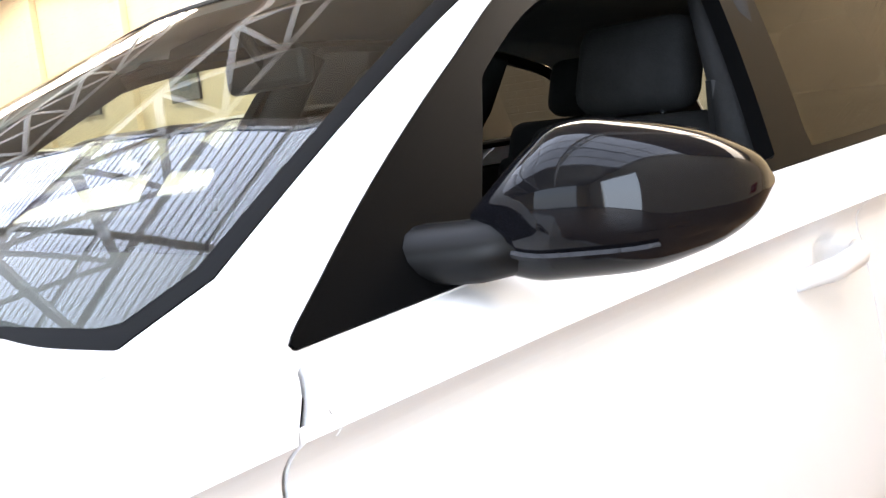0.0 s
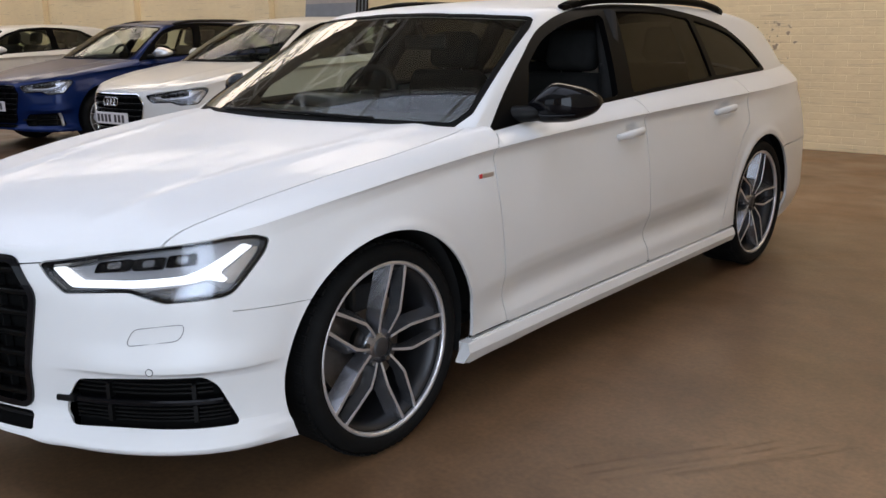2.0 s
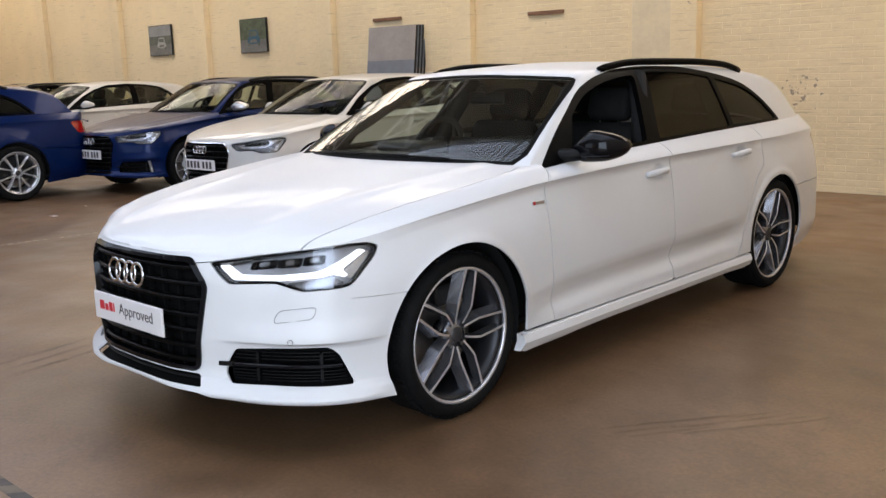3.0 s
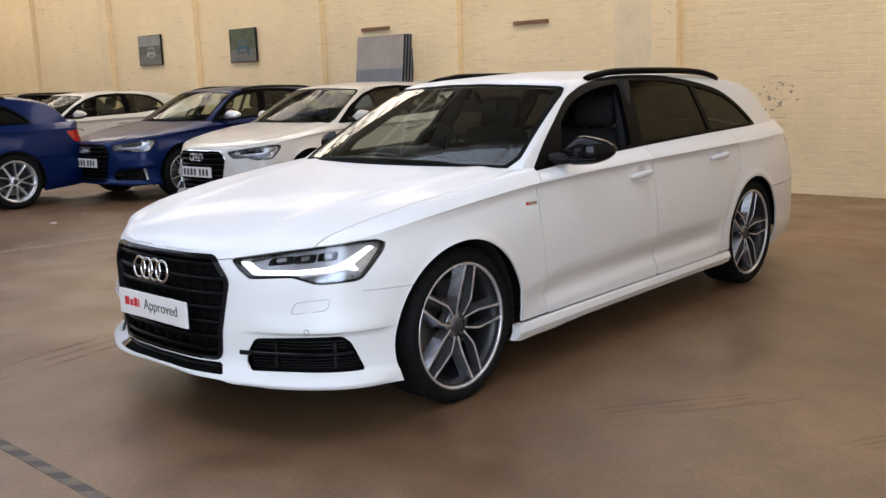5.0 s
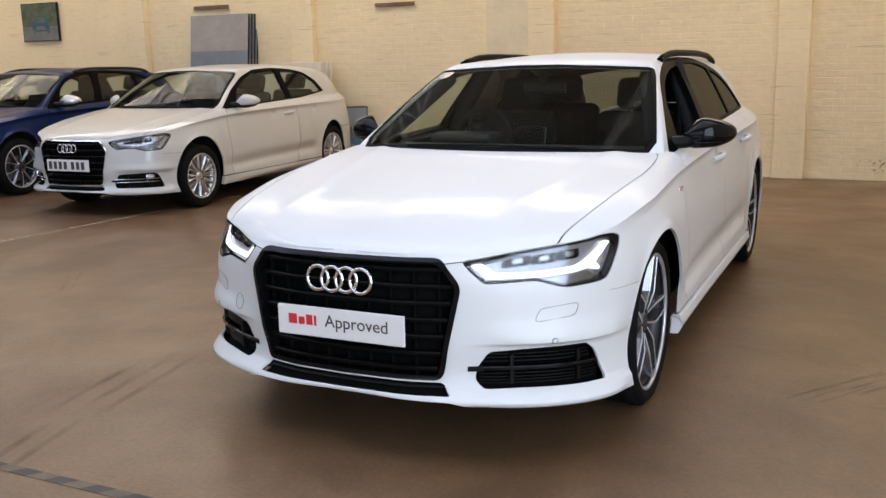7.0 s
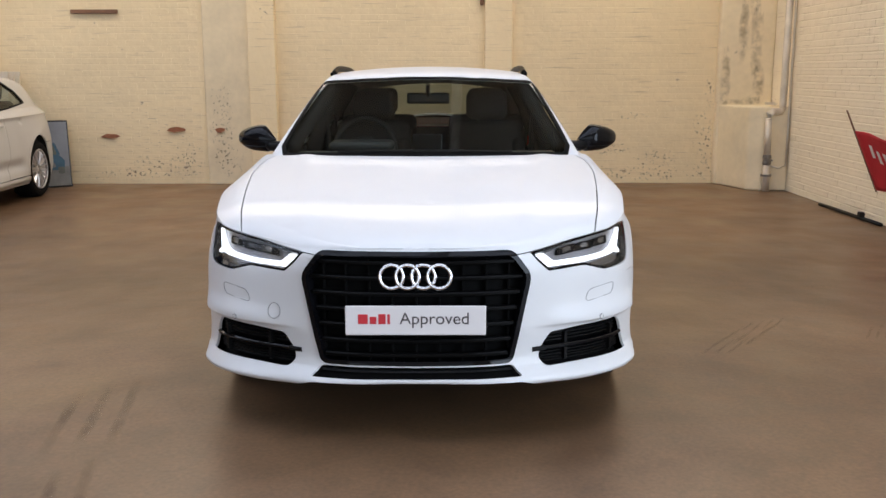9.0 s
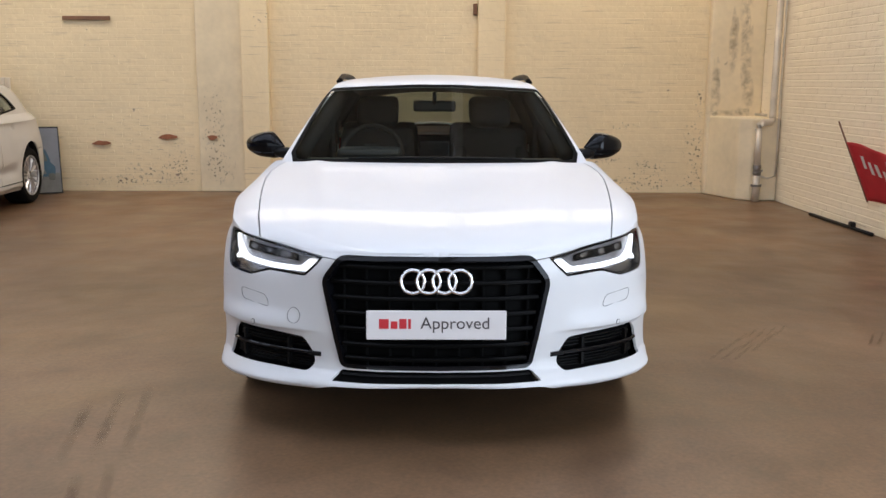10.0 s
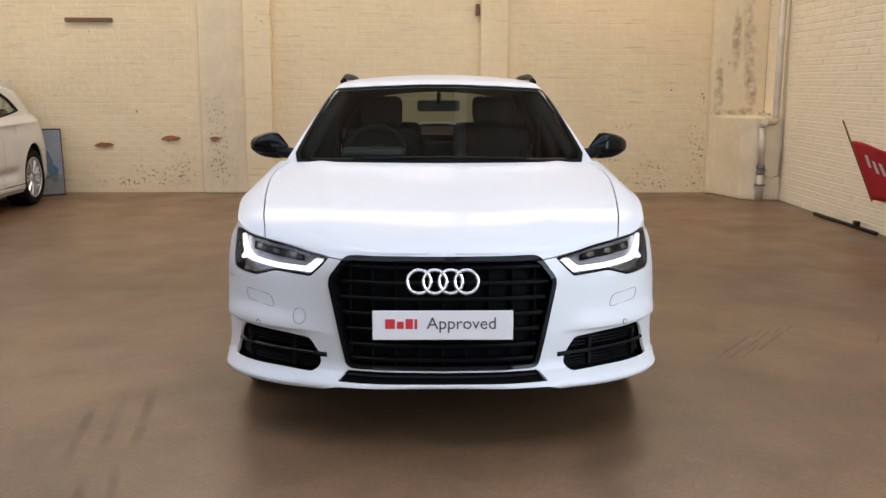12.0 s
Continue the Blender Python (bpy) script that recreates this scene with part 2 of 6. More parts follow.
class Skin:
    """A triangulated piece of bodywork: c holds its plain coordinates (x, y, z, run), v its places, n its normals."""

    def __init__(self, c, v, n, t):
        self.c, self.v, self.n, self.t = c, v, n, t

    @staticmethod
    def grid(c, warp):
        rows, cols = c.shape[:2]
        v = warp(c[..., :3].reshape(-1, 3)).reshape(rows, cols, 3)
        du, dv = np.gradient(v, axis=1), np.gradient(v, axis=0)
        n = np.cross(du, dv)
        n /= np.maximum(np.linalg.norm(n, axis=2, keepdims=True), 1e-12)
        i = np.arange(rows * cols).reshape(rows, cols)
        a, b, cc, d = i[:-1, :-1].ravel(), i[:-1, 1:].ravel(), i[1:, 1:].ravel(), i[1:, :-1].ravel()
        t = np.concatenate([np.stack([a, b, cc], 1), np.stack([a, cc, d], 1)])
        return Skin(c.reshape(-1, 4), v.reshape(-1, 3), n.reshape(-1, 3), t)

    def flip(self):
        return Skin(self.c, self.v, -self.n, self.t[:, ::-1])

    def cut(self, s):
        """The parts where s is below and above nought."""
        c, v, n = [list(a) for a in (self.c, self.v, self.n)]
        neg = (s[self.t] < 0)
        cnt = neg.sum(1)
        lo, hi = self.t[cnt == 3].tolist(), self.t[cnt == 0].tolist()
        made = {}

        def mid(i, j):
            k = (i, j) if i < j else (j, i)
            if k not in made:
                f = s[i] / (s[i] - s[j])
                made[k] = len(c)
                for arr in (c, v, n):
                    arr.append(arr[i] * (1 - f) + arr[j] * f)
            return made[k]
        for tri in self.t[(cnt == 1) | (cnt == 2)]:
            g = [s[k] < 0 for k in tri]
            odd = g.index(True) if sum(g) == 1 else g.index(False)
            a, b, d = (int(tri[(odd + k) % 3]) for k in range(3))
            m1, m2 = mid(a, b), mid(a, d)
            one, two = (lo, hi) if g[odd] else (hi, lo)
            one.append([a, m1, m2])
            two += [[m1, b, d], [m1, d, m2]]
        full = [np.array(a) for a in (c, v, n)]
        res = []
        for t in (lo, hi):
            t = np.array(t, int).reshape(-1, 3)
            used, inv = np.unique(t, return_inverse=True)
            res.append(Skin(full[0][used], full[1][used], full[2][used], inv.reshape(-1, 3)))
        return res

    def inside(self, s):
        return self.cut(s)[0]

    def outside(self, s):
        return self.cut(s)[1]

    def moved(self, d):
        return Skin(self.c, self.v + self.n * d, self.n, self.t)

    def __add__(self, o):
        return Skin(np.concatenate([self.c, o.c]), np.concatenate([self.v, o.v]), np.concatenate([self.n, o.n]),
                    np.concatenate([self.t, o.t + len(self.c)]))

    def sdf(self, poly, axes):
        """Signed distance to an outline in two of: x (its size), y, z, r (the run round the body)."""
        pick = {"x": np.abs(self.c[:, 0]), "y": self.c[:, 1], "z": self.c[:, 2], "r": self.c[:, 3]}
        return sd(poly, pick[axes[0]], pick[axes[1]])

    def make(self, name, material, parent=None, label="", thick=0.012):
        """A mesh with its rims turned in by thick."""
        if len(self.t) == 0:
            return None
        v, n, t = self.v, self.n, self.t
        faces = t.tolist()
        if thick:
            count = {}
            for a, b, c in faces:
                for i, j in ((a, b), (b, c), (c, a)):
                    k = (i, j) if i < j else (j, i)
                    count[k] = None if k in count else (i, j)
            rim = np.array([e for e in count.values() if e], int).reshape(-1, 2)
            a, b = rim[:, 0], rim[:, 1]
            side = np.cross(v[b] - v[a], (n[a] + n[b]) / 2)
            side /= np.maximum(np.linalg.norm(side, axis=1, keepdims=True), 1e-12)
            k = len(v)
            m = len(rim)
            v = np.concatenate([v, v[a], v[b], v[b] - n[b] * thick, v[a] - n[a] * thick])
            n = np.concatenate([n, side, side, side, side])
            i = np.arange(m)
            faces += np.stack([k + m + i, k + i, k + 3 * m + i, k + 2 * m + i], 1).tolist()
        me = bpy.data.meshes.new(name)
        me.from_pydata(v.tolist(), [], faces)
        me.materials.append(material)
        me.shade_smooth()
        me.normals_split_custom_set_from_vertices(n.tolist())
        ob = new(name, me)
        ob.parent = parent
        if label:
            tagged(ob, label)
        return ob


# ---- bodywork ----
PLAN = [(0, -0.028), (0.20, -0.018), (0.36, 0.018), (0.46, 0.060), (0.60, 0.125), (0.73, 0.205), (0.82, 0.295), (0.880, 0.41), (0.917, 0.56),
        (0.947, 0.88), (0.936, 1.30), (0.930, 2.0), (0.934, 3.0), (0.937, 3.80), (0.915, 4.25), (0.86, 4.60), (0.76, 4.79), (0.50, 4.91), (0, 4.943)]
_k = np.concatenate([[0], np.cumsum([math.dist(a, b) for a, b in zip(PLAN, PLAN[1:])])])
_px, _py = curve(*zip(_k, [p[0] for p in PLAN])), curve(*zip(_k, [p[1] for p in PLAN]))
_s = np.linspace(0, _k[-1], 3000)
_run = np.concatenate([[0], np.cumsum(np.hypot(np.diff(_px(_s)), np.diff(_py(_s))))])
RUN = _run[-1]


def plan(a):
    """Place and outward direction of the body's outline at the run a from the nose's middle; a below nought is the other side."""
    a = np.asarray(a, float)
    s = np.interp(np.abs(a), _run, _s)
    e = 0.012
    x, y = _px(s), _py(s)
    dx, dy = _px(s + e) - _px(np.abs(s - e)) * np.where(s < e, -1, 1), _py(s + e) - _py(np.abs(s - e))
    dy = np.where((s < e) | (s > _k[-1] - e), 0, dy)
    h = np.maximum(np.hypot(dx, dy), 1e-9)
    sg = np.where(a < 0, -1.0, 1.0)
    return x * sg, y, dy / h * sg, -dx / h


def run_at_y(y):
    s = np.linspace(0.3, RUN - 0.3, 2000)
    return float(np.interp(y, plan(s)[1], s))


shoulder_z = curve((0, 0.752), (0.40, 0.748), (0.62, 0.762), (0.80, 0.775), (1.0, 0.797), (1.14, 0.818), (1.45, 0.860), (1.81, 0.889), (2.12, 0.908), (3.1, 0.932),
                   (4.46, 0.945), (5.2, 0.95), (RUN, 0.95))
bottom_z = curve((0, 0.250), (0.38, 0.248), (0.45, 0.232), (0.52, 0.224), (0.9, 0.217), (1.1, 0.211), (1.3, 0.20), (4.6, 0.185), (5.3, 0.22), (RUN, 0.24))
# inset from the outline by depth under the shoulder, at stations of the run
PROFILES = [
    (0.00, curve((0, 0.035), (0.03, 0.012), (0.10, 0.0), (0.32, 0.002), (0.43, 0.014), (0.472, 0.010), (0.498, -0.012), (0.513, -0.018), (0.527, -0.006))),
    (0.44, curve((0, 0.035), (0.03, 0.014), (0.10, 0.002), (0.32, 0.002), (0.43, 0.014), (0.472, 0.006), (0.490, -0.014), (0.520, -0.040), (0.526, -0.041), (0.538, -0.036), (0.546, -0.02))),
    (0.72, curve((0, 0.070), (0.06, 0.050), (0.14, 0.022), (0.24, 0.010), (0.318, -0.014), (0.324, -0.014), (0.338, 0.014), (0.36, 0.026), (0.42, 0.024), (0.478, 0.018), (0.484, 0.014), (0.490, 0.005), (0.526, -0.036), (0.531, -0.039), (0.545, -0.035), (0.556, -0.012))),
    (0.98, curve((0, 0.060), (0.06, 0.042), (0.14, 0.018), (0.25, 0.006), (0.318, -0.013), (0.324, -0.013), (0.338, 0.008), (0.357, 0.018), (0.42, 0.019), (0.480, 0.014), (0.486, 0.010), (0.493, 0.003), (0.530, -0.027), (0.535, -0.030), (0.550, -0.026), (0.562, -0.006))),
    (1.15, curve((0, 0.050), (0.03, 0.047), (0.10, 0.029), (0.18, 0.009), (0.28, 0.002), (0.40, 0.006), (0.495, 0.000), (0.515, -0.008), (0.56, -0.010), (0.585, 0.0))),
    (1.55, curve((0, 0.042), (0.012, 0.049), (0.03, 0.050), (0.08, 0.033), (0.16, 0.008), (0.30, 0.0), (0.55, 0.0), (0.66, 0.02))),
    (1.94, curve((0, 0.038), (0.010, 0.047), (0.030, 0.053), (0.08, 0.040), (0.20, 0.014), (0.32, 0.006), (0.45, 0.006), (0.52, 0.012), (0.58, 0.012), (0.66, 0.008), (0.70, 0.012), (0.735, 0.06))),
    (2.28, curve((0, 0.036), (0.007, 0.044), (0.022, 0.055), (0.032, 0.057), (0.07, 0.049), (0.20, 0.028), (0.32, 0.015), (0.42, 0.010), (0.45, 0.014), (0.500, 0.034), (0.53, 0.041), (0.545, 0.039), (0.60, 0.014), (0.62, 0.012), (0.69, 0.006), (0.712, 0.010), (0.735, 0.06))),
    (3.80, curve((0, 0.034), (0.007, 0.042), (0.022, 0.053), (0.032, 0.055), (0.07, 0.046), (0.20, 0.025), (0.32, 0.013), (0.42, 0.009), (0.45, 0.014), (0.500, 0.035), (0.53, 0.042), (0.545, 0.040), (0.60, 0.014), (0.62, 0.012), (0.69, 0.006), (0.712, 0.010), (0.735, 0.06))),
    (4.08, curve((0, 0.038), (0.010, 0.045), (0.03, 0.050), (0.10, 0.036), (0.20, 0.014), (0.35, 0.004), (0.48, 0.008), (0.6, 0.006), (0.70, 0.010), (0.75, 0.05))),
    (4.46, curve((0, 0.044), (0.03, 0.046), (0.10, 0.034), (0.20, 0.010), (0.35, 0.0), (0.6, 0.0), (0.75, 0.03))),
    (5.20, curve((0, 0.06), (0.05, 0.05), (0.15, 0.025), (0.35, 0.0), (0.6, 0.0), (0.74, 0.04))),
    (RUN, curve((0, 0.05), (0.15, 0.03), (0.35, 0.02), (0.45, -0.01), (0.6, 0.0), (0.72, 0.05))),
]
AXLE_F, AXLE_R, HUB_Z = 0.915, 3.827, 0.338


def side_inset(a, w, z, y):
    st = np.array([p[0] for p in PROFILES])
    i = np.clip(np.searchsorted(st, a, side="right") - 1, 0, len(st) - 2)
    f = (a - st[i]) / (st[i + 1] - st[i])
    f = f * f * (3 - 2 * f)
    # on the nose the lower folds keep to one height
    low = np.clip((0.60 - z) / 0.15, 0, 1) * np.clip((1.55 - a) / 0.40, 0, 1)
    w = w + (0.77 - z - w) * low
    d = np.zeros_like(a)
    for k in range(len(PROFILES)):
        wt = np.where(i == k, 1 - f, 0) + np.where(i + 1 == k, f, 0)
        if wt.max() > 0:
            d += wt * PROFILES[k][1](w)
    for ay in (AXLE_F, AXLE_R):
        r = np.hypot(y - ay, z - HUB_Z)
        d -= 0.010 * np.exp(-((r - 0.392) / 0.022) ** 2) * (a > 0.9) * np.clip((z - 0.27) / 0.2, 0, 1)
    for hy, hz in ((2.455, 0.868), (3.375, 0.893)):
        d += 0.020 * np.exp(-(((y - hy) / 0.042) ** 2 + ((z - hz) / 0.026) ** 2) ** 2)
    return d


belt_x = curve((1.50, 0.815), (2.4, 0.808), (3.4, 0.797), (4.1, 0.772), (4.6, 0.69), (4.92, 0.60))
belt_z = curve((1.50, 0.946), (2.0, 0.976), (2.5, 0.995), (3.45, 1.018), (4.12, 1.026), (4.92, 1.03))
hood_z = curve((-0.03, 0.750), (0.008, 0.7525), (0.035, 0.774), (0.12, 0.805), (0.3, 0.846), (0.6, 0.895), (1.0, 0.948), (1.28, 0.985), (1.55, 1.01))
roof_z = curve((1.18, 0.93), (1.28, 0.990), (1.6, 1.160), (2.0, 1.354), (2.045, 1.3758), (2.14, 1.397), (2.35, 1.4135), (2.8, 1.430), (3.3, 1.426), (3.9, 1.394),
               (4.35, 1.345), (4.55, 1.295), (4.75, 1.12), (4.92, 0.95))
roof_crown = curve((1.9, 0.015), (2.1, 0.05), (2.5, 0.11), (4.9, 0.11))
plan_sweep = curve((1.2, -0.33), (2.2, -0.30), (2.7, 0.0), (3.6, 0.0), (4.4, 0.22), (4.9, 0.3))


def roof_at(x, y):
    yy = y + plan_sweep(y) * x * x
    return roof_z(yy) - roof_crown(yy) * x * x


def glass_x(y, z):
    h = np.maximum(z - belt_z(y), 0)
    return belt_x(y) - h * 0.47 - h * h * 0.24


def shoulder(y0, y1, step):
    a = np.arange(run_at_y(y0) if y0 > 0.1 else 0.0, run_at_y(y1) + 1e-6, step)
    x, y, nx, ny = plan(a)
    z = shoulder_z(a)
    d = side_inset(a, np.zeros_like(a), z, y)
    return a, x - nx * d, y - ny * d, z


def skins(step, warp):
    # sides, from the tail round one side and the nose to the other
    half = np.linspace(0, RUN - 0.0005, int(RUN / step))
    a = np.concatenate([-half[:0:-1], half])
    v = np.linspace(1, 0, int(0.75 / (step * 0.85)))
    if step < 0.015:
        v = np.union1d(np.round(v, 5), np.concatenate([np.linspace(0.003, 0.06, 14), np.linspace(0.50, 0.66, 24), np.linspace(0.83, 0.985, 26)]))[::-1]
    v = v[:, None]
    A = np.abs(a)[None, :] + 0 * v
    zt, zb = shoulder_z(A), bottom_z(A)
    z = zt + v * (zb - zt)
    x, y, nx, ny = plan(np.broadcast_to(a, A.shape))
    d = side_inset(A, zt - z, z, y)
    side = Skin.grid(np.stack([x - nx * d, y - ny * d, z, A], 2), warp)
    # bonnet and wing tops
    a, sx, sy, sz = (q[1:] for q in shoulder(0, 1.53, step))
    sy[0] = shoulder(0, 0.3, step)[2][0]
    rb = curve((0, 0.80), (0.5, 0.86), (1.0, 0.90), (1.53, 0.932))(sy)
    rh = curve((0, 0.45), (0.5, 0.55), (1.0, 0.64), (1.53, 0.64))(sy)
    zc = hood_z(sy)
    bx, bz = sx * rb, sz + (zc - sz) * rh
    cols = []
    for s in np.linspace(0, 1, 7)[:-1]:
        q = 0.006 * s * (1 - s) * 4
        cols.append((sx + (bx - sx) * s + q * 0.7, sz + (bz - sz) * s + q))
    for s in np.linspace(0, 1, max(12, int(0.8 / step / 1.4))):
        c2x, c2z = bx * 0.55, zc
        xx = (1 - s) ** 2 * bx + 2 * s * (1 - s) * c2x
        zz = (1 - s) ** 2 * bz + 2 * s * (1 - s) * c2z + s * s * zc
        cr = curve((0, 0.42), (0.5, 0.47), (1.5, 0.62))(sy)
        zz = zz + 0.005 * np.exp(-((xx - cr) / 0.045) ** 2) * np.clip((sy - 0.05) * 4, 0, 1)
        cols.append((xx, zz))
    X = np.array([c[0] for c in cols]).T
    Z = np.array([c[1] for c in cols]).T
    Y = np.repeat(sy[:, None], X.shape[1], 1)
    one = np.stack([X, Y, Z, 9 + 0 * X], 2)
    two = one.copy()
    two[..., 0] *= -1
    hood = Skin.grid(np.concatenate([two, one[:, ::-1][:, 1:]], 1), warp)
    tip = (np.abs(hood.c[:, 0]) < 0.045) & (hood.c[:, 1] < 0.020)
    hood.n[tip] = np.array([0, -0.6, 0.8])
    # shoulder bands over the doors
    a, sx, sy, sz = shoulder(1.53, 4.90, step)
    bx, bz = np.minimum(belt_x(sy), sx - 0.01), belt_z(sy)
    s = np.linspace(1, 0, 8)[None, :]
    q = 0.006 * s * (1 - s) * 4
    X = sx[:, None] + (bx - sx)[:, None] * s + q * 0.7
    Z = sz[:, None] + (bz - sz)[:, None] * s + q
    Y = np.repeat(sy[:, None], 8, 1)
    one = np.stack([X, Y, Z, 9 + 0 * X], 2)
    two = one[:, ::-1].copy()
    two[..., 0] *= -1
    band = Skin.grid(one, warp) + Skin.grid(two, warp)
    # roof, screens and side windows
    ys = np.arange(1.20, 4.93, step * 1.15)
    rows = []
    ns, nt = 20, int(0.62 / step / 1.2) + 8
    for yy in ys:
        zz = np.linspace(float(belt_z(yy)), 1.5, 160)
        gx = glass_x(yy, zz)
        over = zz - roof_at(gx, yy)
        k = int(np.argmax(over > 0))
        ztop = float(zz[k]) if k else min(float(belt_z(yy)), float(roof_at(belt_x(yy), yy)))
        if k:
            f = over[k - 1] / (over[k - 1] - over[k])
            ztop = float(zz[k - 1] + f * (zz[k] - zz[k - 1]))
        z0 = min(float(belt_z(yy)), ztop)
        zs = np.linspace(z0, ztop, ns)
        xs = glass_x(yy, zs)
        xt = np.linspace(xs[-1], 0, nt)[1:]
        pts = np.concatenate([np.stack([xs, zs], 1), np.stack([xt, roof_at(xt, yy)], 1)])
        for _ in range(5):
            q = pts.copy()
            q[ns - 3:ns + 3] = (pts[ns - 4:ns + 2] + pts[ns - 2:ns + 4]) / 4 + pts[ns - 3:ns + 3] / 2
            pts = q
        rows.append(pts)
    R = np.array(rows)
    Y = np.repeat(ys[:, None], R.shape[1], 1)
    one = np.stack([R[..., 0], Y, R[..., 1], 9 + 0 * Y], 2)
    two = one.copy()
    two[..., 0] *= -1
    house = Skin.grid(np.concatenate([two, one[:, ::-1][:, 1:]], 1), warp)
    return side, hood, band, house


GRILLE = fillet([(0.362, 0.742), (0.432, 0.652), (0.362, 0.311), (-0.362, 0.311), (-0.432, 0.652), (-0.362, 0.742)], 0.03)
INTAKE = fillet([(-0.362, 0.304), (0.362, 0.304), (0.404, 0.266), (-0.404, 0.266)], 0.006)
LAMP = fillet([(0.448, 0.732), (0.616, 0.7515), (0.70, 0.760), (0.812, 0.7725), (1.00, 0.788), (1.08, 0.787), (1.122, 0.774), (1.105, 0.745), (0.995, 0.648), (0.965, 0.640), (0.81, 0.632), (0.705, 0.660), (0.525, 0.656), (0.478, 0.697)], 0.007)
FOG = fillet([(0.535, 0.414), (0.895, 0.424), (0.935, 0.395), (0.990, 0.279), (0.512, 0.284), (0.484, 0.316), (0.496, 0.36)], 0.016)
# upper line of the side windows
window_top = curve((1.545, 0.954), (1.70, 1.066), (1.892, 1.184), (2.107, 1.298), (2.322, 1.355), (2.55, 1.382), (2.80, 1.392), (3.10, 1.386), (3.403, 1.356), (3.65, 1.318), (3.832, 1.274), (3.95, 1.218), (4.06, 1.140), (4.17, 1.030))


def under_top(y0, y1, drop, n=24):
    """Points along the windows' upper line from y1 back to y0, lowered by drop."""
    return [(y, float(window_top(y)) - drop) for y in np.linspace(y1, y0, n)]


DLO = [(1.548, 0.952), (2.0, 0.980), (2.5, 0.996), (3.45, 1.020), (4.165, 1.030)] + under_top(1.56, 4.16, 0.0, 70)
WIN_F = [(1.80, 0.990), (2.47, 1.012)] + [(2.630, 1.340)] + under_top(1.93, 2.60, 0.040)
WIN_R = [(2.60, 1.016), (3.425, 1.037)] + under_top(2.765, 3.445, 0.032)
WIN_Q = [(3.475, 1.038), (4.12, 1.046)] + under_top(3.495, 4.00, 0.034)
DOOR_F = fillet([(1.540, 1.10), (1.522, 0.945), (1.488, 0.905), (1.479, 0.80), (1.482, 0.64), (1.497, 0.279), (2.555, 0.279), (2.575, 1.10)], 0.02)
DOOR_R = fillet([(2.575, 1.10), (2.555, 0.279), (3.29, 0.279), (3.36, 0.38), (3.43, 0.60), (3.53, 0.73), (3.64, 0.80), (3.66, 1.10)], 0.03)
HOOD_EDGE = [(0, -0.3), (0.69, -0.3), (0.70, 0.26), (0.738, 0.45), (0.768, 0.66), (0.792, 0.86), (0.811, 1.05), (0.811, 1.22), (0.799, 1.36), (0.778, 1.445), (0.755, 1.470), (0.55, 1.385), (0.3, 1.318), (0, 1.292), (-0.5, 1.292), (-0.5, -0.3)]
SCREEN = [(0, 1.1), (0.70, 1.28), (0.742, 1.46), (0.757, 1.525), (0.742, 1.59), (0.628, 2.06), (0.605, 2.118), (0.45, 2.075), (0.25, 2.040), (0, 2.028), (-0.5, 2.028), (-0.5, 1.1)]
REAR_SCREEN = fillet([(-0.52, 4.45), (0.52, 4.45), (0.54, 4.83), (-0.54, 4.83)], 0.05)
TAIL = fillet([(4.56, 0.915), (4.95, 0.93), (4.95, 0.77), (4.66, 0.775)], 0.03)
# a three-door body: one long door and one small window behind it
DOOR_L = fillet([(1.540, 1.10), (1.490, 0.910), (1.479, 0.80), (1.482, 0.64), (1.497, 0.279), (2.88, 0.279), (2.95, 0.5), (2.96, 1.10)], 0.02)
DLO_S = fillet([(1.505, 0.962), (2.0, 0.980), (2.5, 0.996), (3.2, 1.018), (3.92, 1.075), (3.78, 1.215), (3.55, 1.315), (3.25, 1.358), (2.85, 1.380), (2.45, 1.362), (2.15, 1.290), (1.85, 1.165)], 0.03)
WIN_L = fillet([(1.80, 0.990), (2.88, 1.022), (2.90, 1.358), (2.42, 1.325), (2.14, 1.250), (1.93, 1.145)], 0.02)
WIN_S = fillet([(2.99, 1.028), (3.22, 1.034), (3.84, 1.090), (3.73, 1.205), (3.52, 1.295), (3.24, 1.338), (3.01, 1.352)], 0.02)
G = 0.0028


def plan_bar(a0, a1, z, h, o0, o1, warp, n=40, taper=0.0):
    """A bar that follows the nose's outline from run a0 to a1, h high, from inset o0 to o1."""
    a = np.linspace(a0, a1, n)
    x, y, nx, ny = plan(a)
    bm = bmesh.new()
    rings = []
    for i in range(n):
        e = 1 - taper * abs(2 * i / (n - 1) - 1)
        ring = []
        for o, zz in ((o0 + 0.004, z - h / 2 * e), (o0, z - h / 2 * e + 0.004), (o0, z + h / 2 * e - 0.004), (o0 + 0.004, z + h / 2 * e), (o1, z + h / 2 * e), (o1, z - h / 2 * e)):
            ring.append(bm.verts.new(warp(np.array([[x[i] - nx[i] * o, y[i] - ny[i] * o, zz]]))[0]))
        rings.append(ring)
    for p, q in zip(rings, rings[1:]):
        for k in range(6):
            bm.faces.new((p[k], q[k], q[(k + 1) % 6], p[(k + 1) % 6]))
    bm.faces.new(rings[0])
    bm.faces.new(rings[-1][::-1])
    bmesh.ops.recalc_face_normals(bm, faces=bm.faces[:])
    return bm


